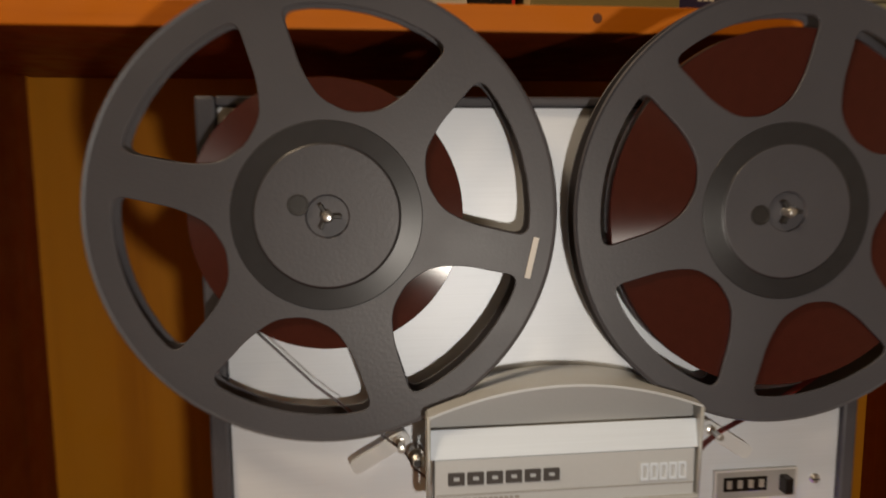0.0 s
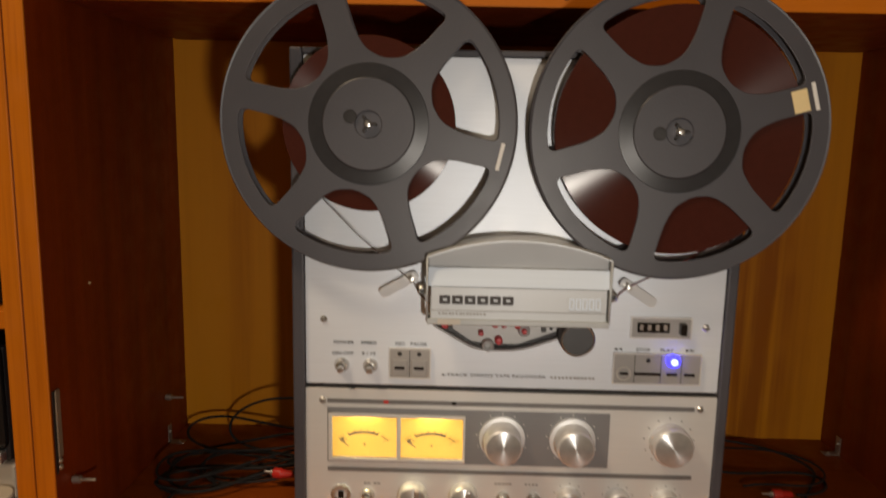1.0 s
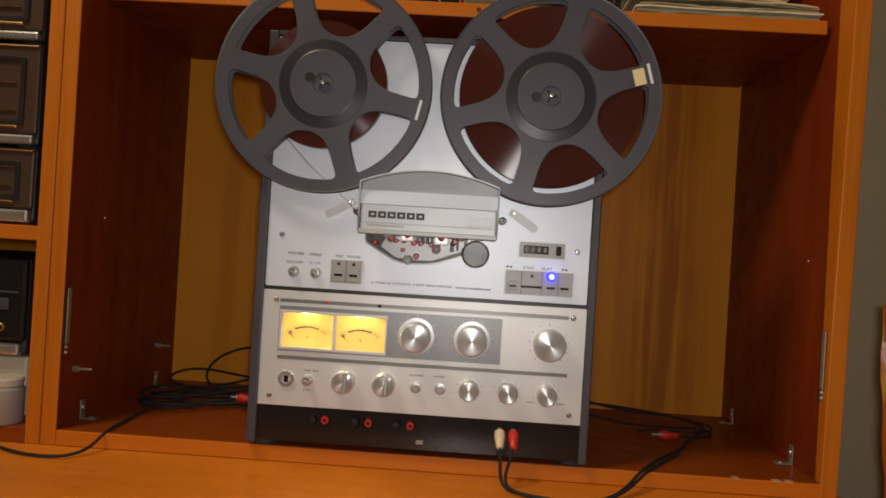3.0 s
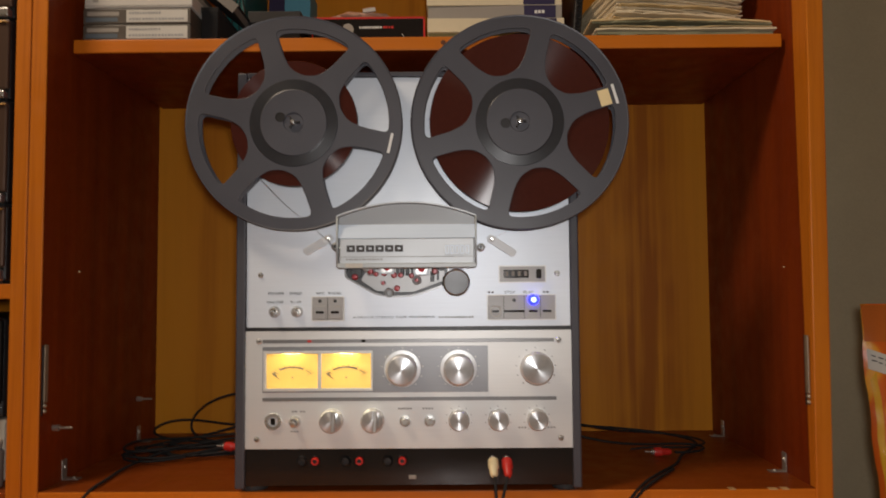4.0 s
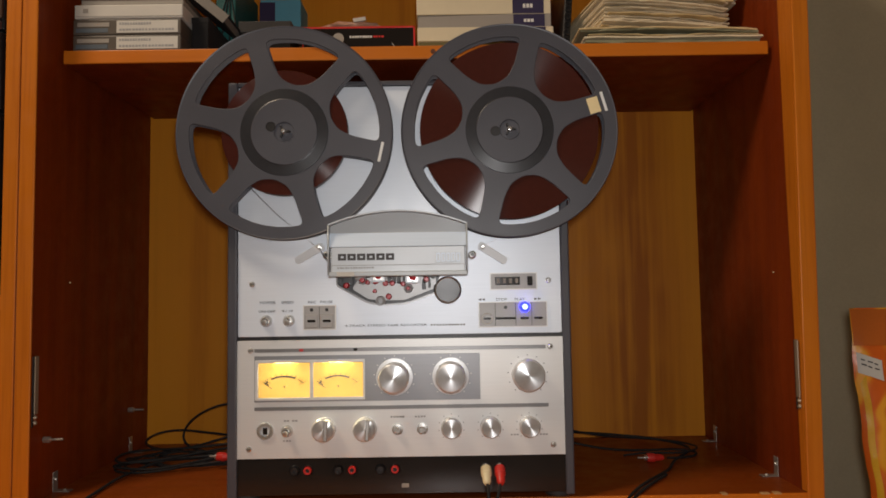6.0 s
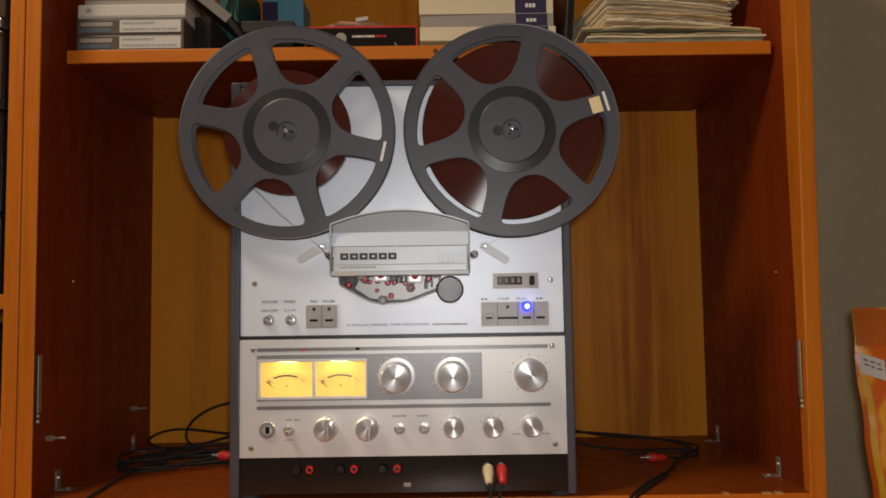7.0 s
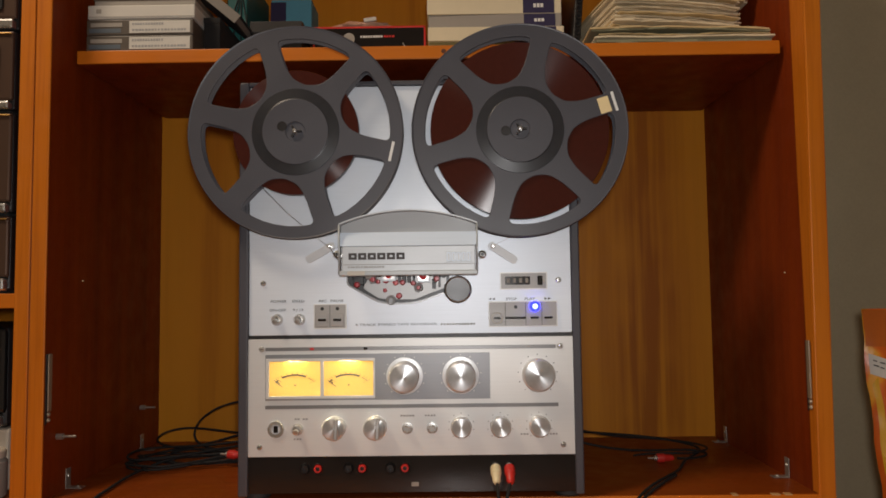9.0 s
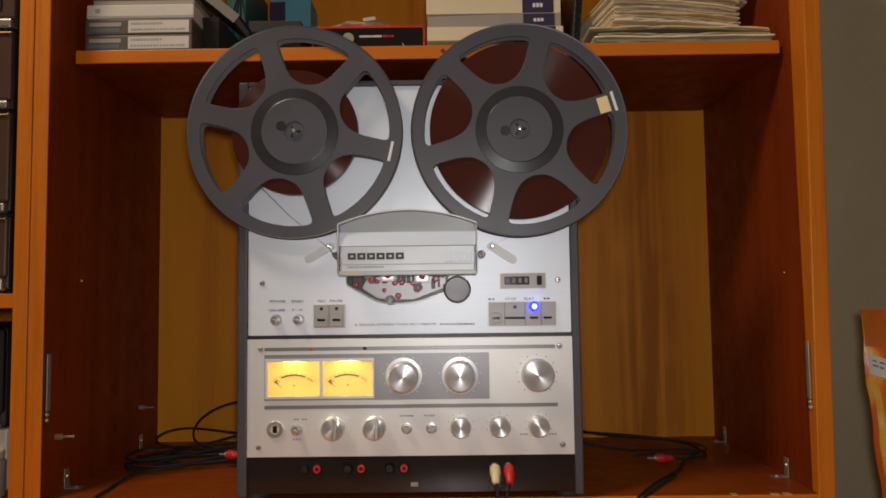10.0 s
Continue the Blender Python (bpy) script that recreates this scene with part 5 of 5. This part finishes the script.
GREENISH = plain("grey_green_folder", (0.23, 0.22, 0.13), 0.7, 0, 0.25, 60, 0.3)
paper_stack("paper_folder", 0.2500, 0.5000, 0.0750, 0.2600, SHELF + 0.0004, SHELF + 0.0100, 3, [GREENISH], "grey-green paper folder lying flat", 0.004, 1, 0.001)
paper_stack("paper_bundle", 0.2520, 0.5000, 0.0780, 0.2600, SHELF + 0.0104, SHELF + 0.0250, 7, [PAPER, GREENISH, PAPER2], "bundle of worn papers in a folder", 0.004, 2, 0.004)
paper_stack("paper_bundle", 0.2830, 0.4760, 0.0800, 0.2450, SHELF + 0.0275, SHELF + 0.0800, 24, [PAPER, PAPER, PAPER2, PAPER], "thick bundle of yellowed loose papers", 0.006, 3, 0.005, 9)
paper_stack("paper_bundle", 0.3500, 0.5000, 0.1400, 0.3000, SHELF + 0.0860, SHELF + 0.1100, 8, [PAPER2, PAPER], "bundle of worn papers on the pile", 0.006, 4, 0.002)


# ---- neighbouring bay ----
def deck(z0, z1, y0, label, strip, lens, seed):
    ob = thing("stereo_unit", pose(-0.7150, y0, z0), label, "stereo unit", "stacked stereo units")
    w, h = 0.175, z1 - z0
    part("body", box(-w, w, 0.004, 0.26, 0.004, h, 0.003), BLACK, ob)
    part("front", box(-w, w, -0.003, 0.004, strip, h - 0.001, 0.003), BROWNMETAL, ob, "brown metal front")
    part("top_rail", box(-w, w - 0.001, -0.006, 0.004, h - 0.0065, h - 0.0040, 0.001), BRASS, ob, "shiny warm metal rail")
    if strip:
        part("chrome_strip", box(-w, w - 0.002, -0.008, 0.004, 0.003, strip - 0.002, 0.003), STEEL, ob, "chrome strip along the foot")
    part("door_panel", plate([rect(w - 0.130, w - 0.018, strip + 0.012, h - 0.020, 0.003), rect(w - 0.124, w - 0.024, strip + 0.018, h - 0.026, 0.003)], -0.0060, 0.003), BLACK, ob, "dark framed window")
    part("handle", box(w - 0.080, w - 0.024, -0.0085, -0.003, strip + 0.006, strip + 0.010, 0.0016), BRASS, ob, "gold handle bar")
    for q in range(2):
        part("trim_line", box(w - 0.120, w - 0.030, -0.0064, -0.003, strip + 0.030 + q * (h - strip) * 0.3, strip + 0.0315 + q * (h - strip) * 0.3), BRASS, ob)
    for x in (-w + 0.02, w - 0.02):
        part("foot", box(x - 0.012, x + 0.012, 0.01, 0.03, -0.0, 0.005), RUBBER, ob)


deck(0.2614, 0.3660, 0.050, "dark brown stereo unit with chrome foot strip", 0.022, 1, 1)
deck(0.3664, 0.5070, 0.050, "dark brown stereo unit with gold trim", 0.018, 1, 2)
deck(0.5074, 0.6200, 0.050, "dark brown stereo unit with gold handle", 0.016, 0, 3)
deck(0.6204, 0.7600, 0.055, "dark brown stereo unit on top of the stack", 0.018, 0, 4)
ob = thing("black_receiver", pose(-0.7150, 0.050, 0.0835), "black stereo receiver with chrome foot strip", "stereo unit")
w = 0.176
part("body", box(-w, w, 0.004, 0.26, 0.0, 0.1330, 0.006), BLACK, ob)
part("front", box(-w, w, -0.004, 0.004, 0.019, 0.1320, 0.006), GLOSSBLACK, ob)
part("chrome_strip", box(-w, w - 0.003, -0.009, 0.004, 0.002, 0.017, 0.004), STEEL, ob, "chrome strip along the foot")
part("ledge", box(w - 0.10, w - 0.010, -0.006, -0.003, 0.085, 0.0875, 0.001), CASE, ob)
part("ledge", box(w - 0.10, w - 0.022, -0.007, -0.003, 0.062, 0.078, 0.002), CASE, ob)
part("knob", turn_y(w - 0.031, 0.039, [(0.0030, -0.0085), (0.0044, -0.0100), (0.0058, -0.0085), (0.0050, -0.004)], 28), BRASS, ob, "small brass ring knob", True)
part("knob", turn_y(w - 0.060, 0.039, [(0, -0.0085), (0.0044, -0.0080), (0.0050, -0.004)], 28), BLACK, ob, "", True)
ob, w, h = slab("beige_box", -0.860, -0.5370, 0.055, 0.28, 0.0004, 0.0820, BEIGE, "beige plastic box under the receiver", "box", 0.004)
part("lid", box(-w - 0.001, w + 0.001, -0.002, 0.226, h * 0.42, h + 0.0002, 0.004), BEIGE, ob)
ob = thing("glass_jar", pose(-0.5475, 0.026, 0.0004), "small frosted jar with a pale lid", "jar")
part("jar", turn_y(0, 0, [(0, 0), (0.022, 0), (0.024, 0.003), (0.024, 0.045), (0.020, 0.050), (0, 0.050)], 32), GREYCARD, ob, smooth=True).matrix_local = pose(0, 0, 0, 90, 0, 0)
part("lid", turn_y(0, 0, [(0, 0.050), (0.022, 0.050), (0.0225, 0.058), (0.021, 0.060), (0, 0.060)], 32), BEIGE, ob, smooth=True).matrix_local = pose(0, 0, 0, 90, 0, 0)

# ---- side table and snack bag by the wall ----
tb = thing("side_table", pose(0.78, 0.10, -0.75), "low dark wooden side table against the wall", "table")
part("tabletop", box(-0.20, 0.32, -0.22, 0.27, 0.600, 0.622, 0.003), W_SIDE, tb)
for x in (-0.18, 0.30):
    for y in (-0.20, 0.25):
        part("leg", box(x - 0.018, x + 0.018, y - 0.018, y + 0.018, 0.0, 0.5995, 0.002), W_SIDE, tb)


BAG_H, BAG_D = 0.3545, 0.030


def bag_point(u, v, side, lift=0.0):
    """A point of the pouch: u across from -1 to 1, v up from 0 to 1."""
    half = 0.076 + 0.026 * min(1, v * 1.2) ** 0.85
    fat = BAG_D * (1 - v) ** 0.5 * min(1, (1 - v) * 6)
    crease = 0.0040 * noise.noise(Vector((u * 3, v * 7, side * 2.0))) * (1 - abs(u)) + 0.0012 * math.sin(v * 60 + u * 4) * max(0, abs(u) - 0.6)
    y = (fat * math.sqrt(max(0, 1 - u * u)) + 0.0006) * side + crease * min(1, (1 - v) * 8)
    return Vector((half * u + 0.0012 * math.sin(v * 23), y - lift, v * BAG_H))


def bag_patch(bm, u0, u1, v0, v1, side, lift, nx, nz, skew=0.0):
    grid = [[bm.verts.new(bag_point(u0 + (u1 - u0) * i / nx, v0 + (v1 - v0) * j / nz + skew * i / nx, side, lift)) for i in range(nx + 1)] for j in range(nz + 1)]
    for a, b in zip(grid, grid[1:]):
        for i in range(nx):
            bm.faces.new((a[i], a[i + 1], b[i + 1], b[i]) if side < 0 else (a[i], b[i], b[i + 1], a[i + 1]))
    return bm


bag = thing("snack_bag", pose(0.7005, 0.060, -0.1275), "standing orange and yellow foil snack bag with a white label", "snack bag")
bm = bmesh.new()
bag_patch(bm, -1, 1, 0, 1, -1, 0, 26, 44)
bag_patch(bm, -1, 1, 0, 1, 1, 0, 26, 44)
bmesh.ops.remove_doubles(bm, verts=bm.verts, dist=0.0016)
part("pouch", bm, FOIL, bag, "orange foil with yellow swirls", True)
part("top_seal", bag_patch(bmesh.new(), -0.995, 0.995, 0.86, 0.995, -1, 0.0008, 26, 8), DARKFOIL, bag, "dark orange sealed top", True)
part("label", bag_patch(bmesh.new(), -0.97, -0.68, 0.760, 0.835, -1, 0.0016, 10, 6, -0.030), WHITE, bag, "white printed label", True)
for k in range(2):
    for j in range(3):
        u = -0.93 + 0.075 * j
        part("print", bag_patch(bmesh.new(), u, u + 0.045 + 0.015 * ((j + k) % 2), 0.808 - 0.018 * k - 0.008 * j, 0.813 - 0.018 * k - 0.008 * j, -1, 0.0024, 3, 1, -0.005), INK, bag)
part("side_fold", bag_patch(bmesh.new(), -0.96, -0.885, 0.10, 0.72, -1, 0.0010, 4, 30, 0.03), YELLOW, bag, "yellow printed edge", True)
for k in range(6):
    part("print", bag_patch(bmesh.new(), -0.78, -0.50 - 0.05 * (k % 3), 0.370 - 0.016 * k, 0.338 - 0.016 * k, -1, 0.0022, 5, 1), PRINTRED, bag, "dark red print")
for k in range(14):
    a = 2 * math.pi * k / 14
    u, v = -0.44 + 0.20 * math.cos(a), 0.53 + 0.050 * math.sin(a)
    part("emblem_ray", bag_patch(bmesh.new(), u, u + 0.035, v, v + 0.010, -1, 0.0024, 2, 1), MARKWHITE, bag, "pale emblem mark")
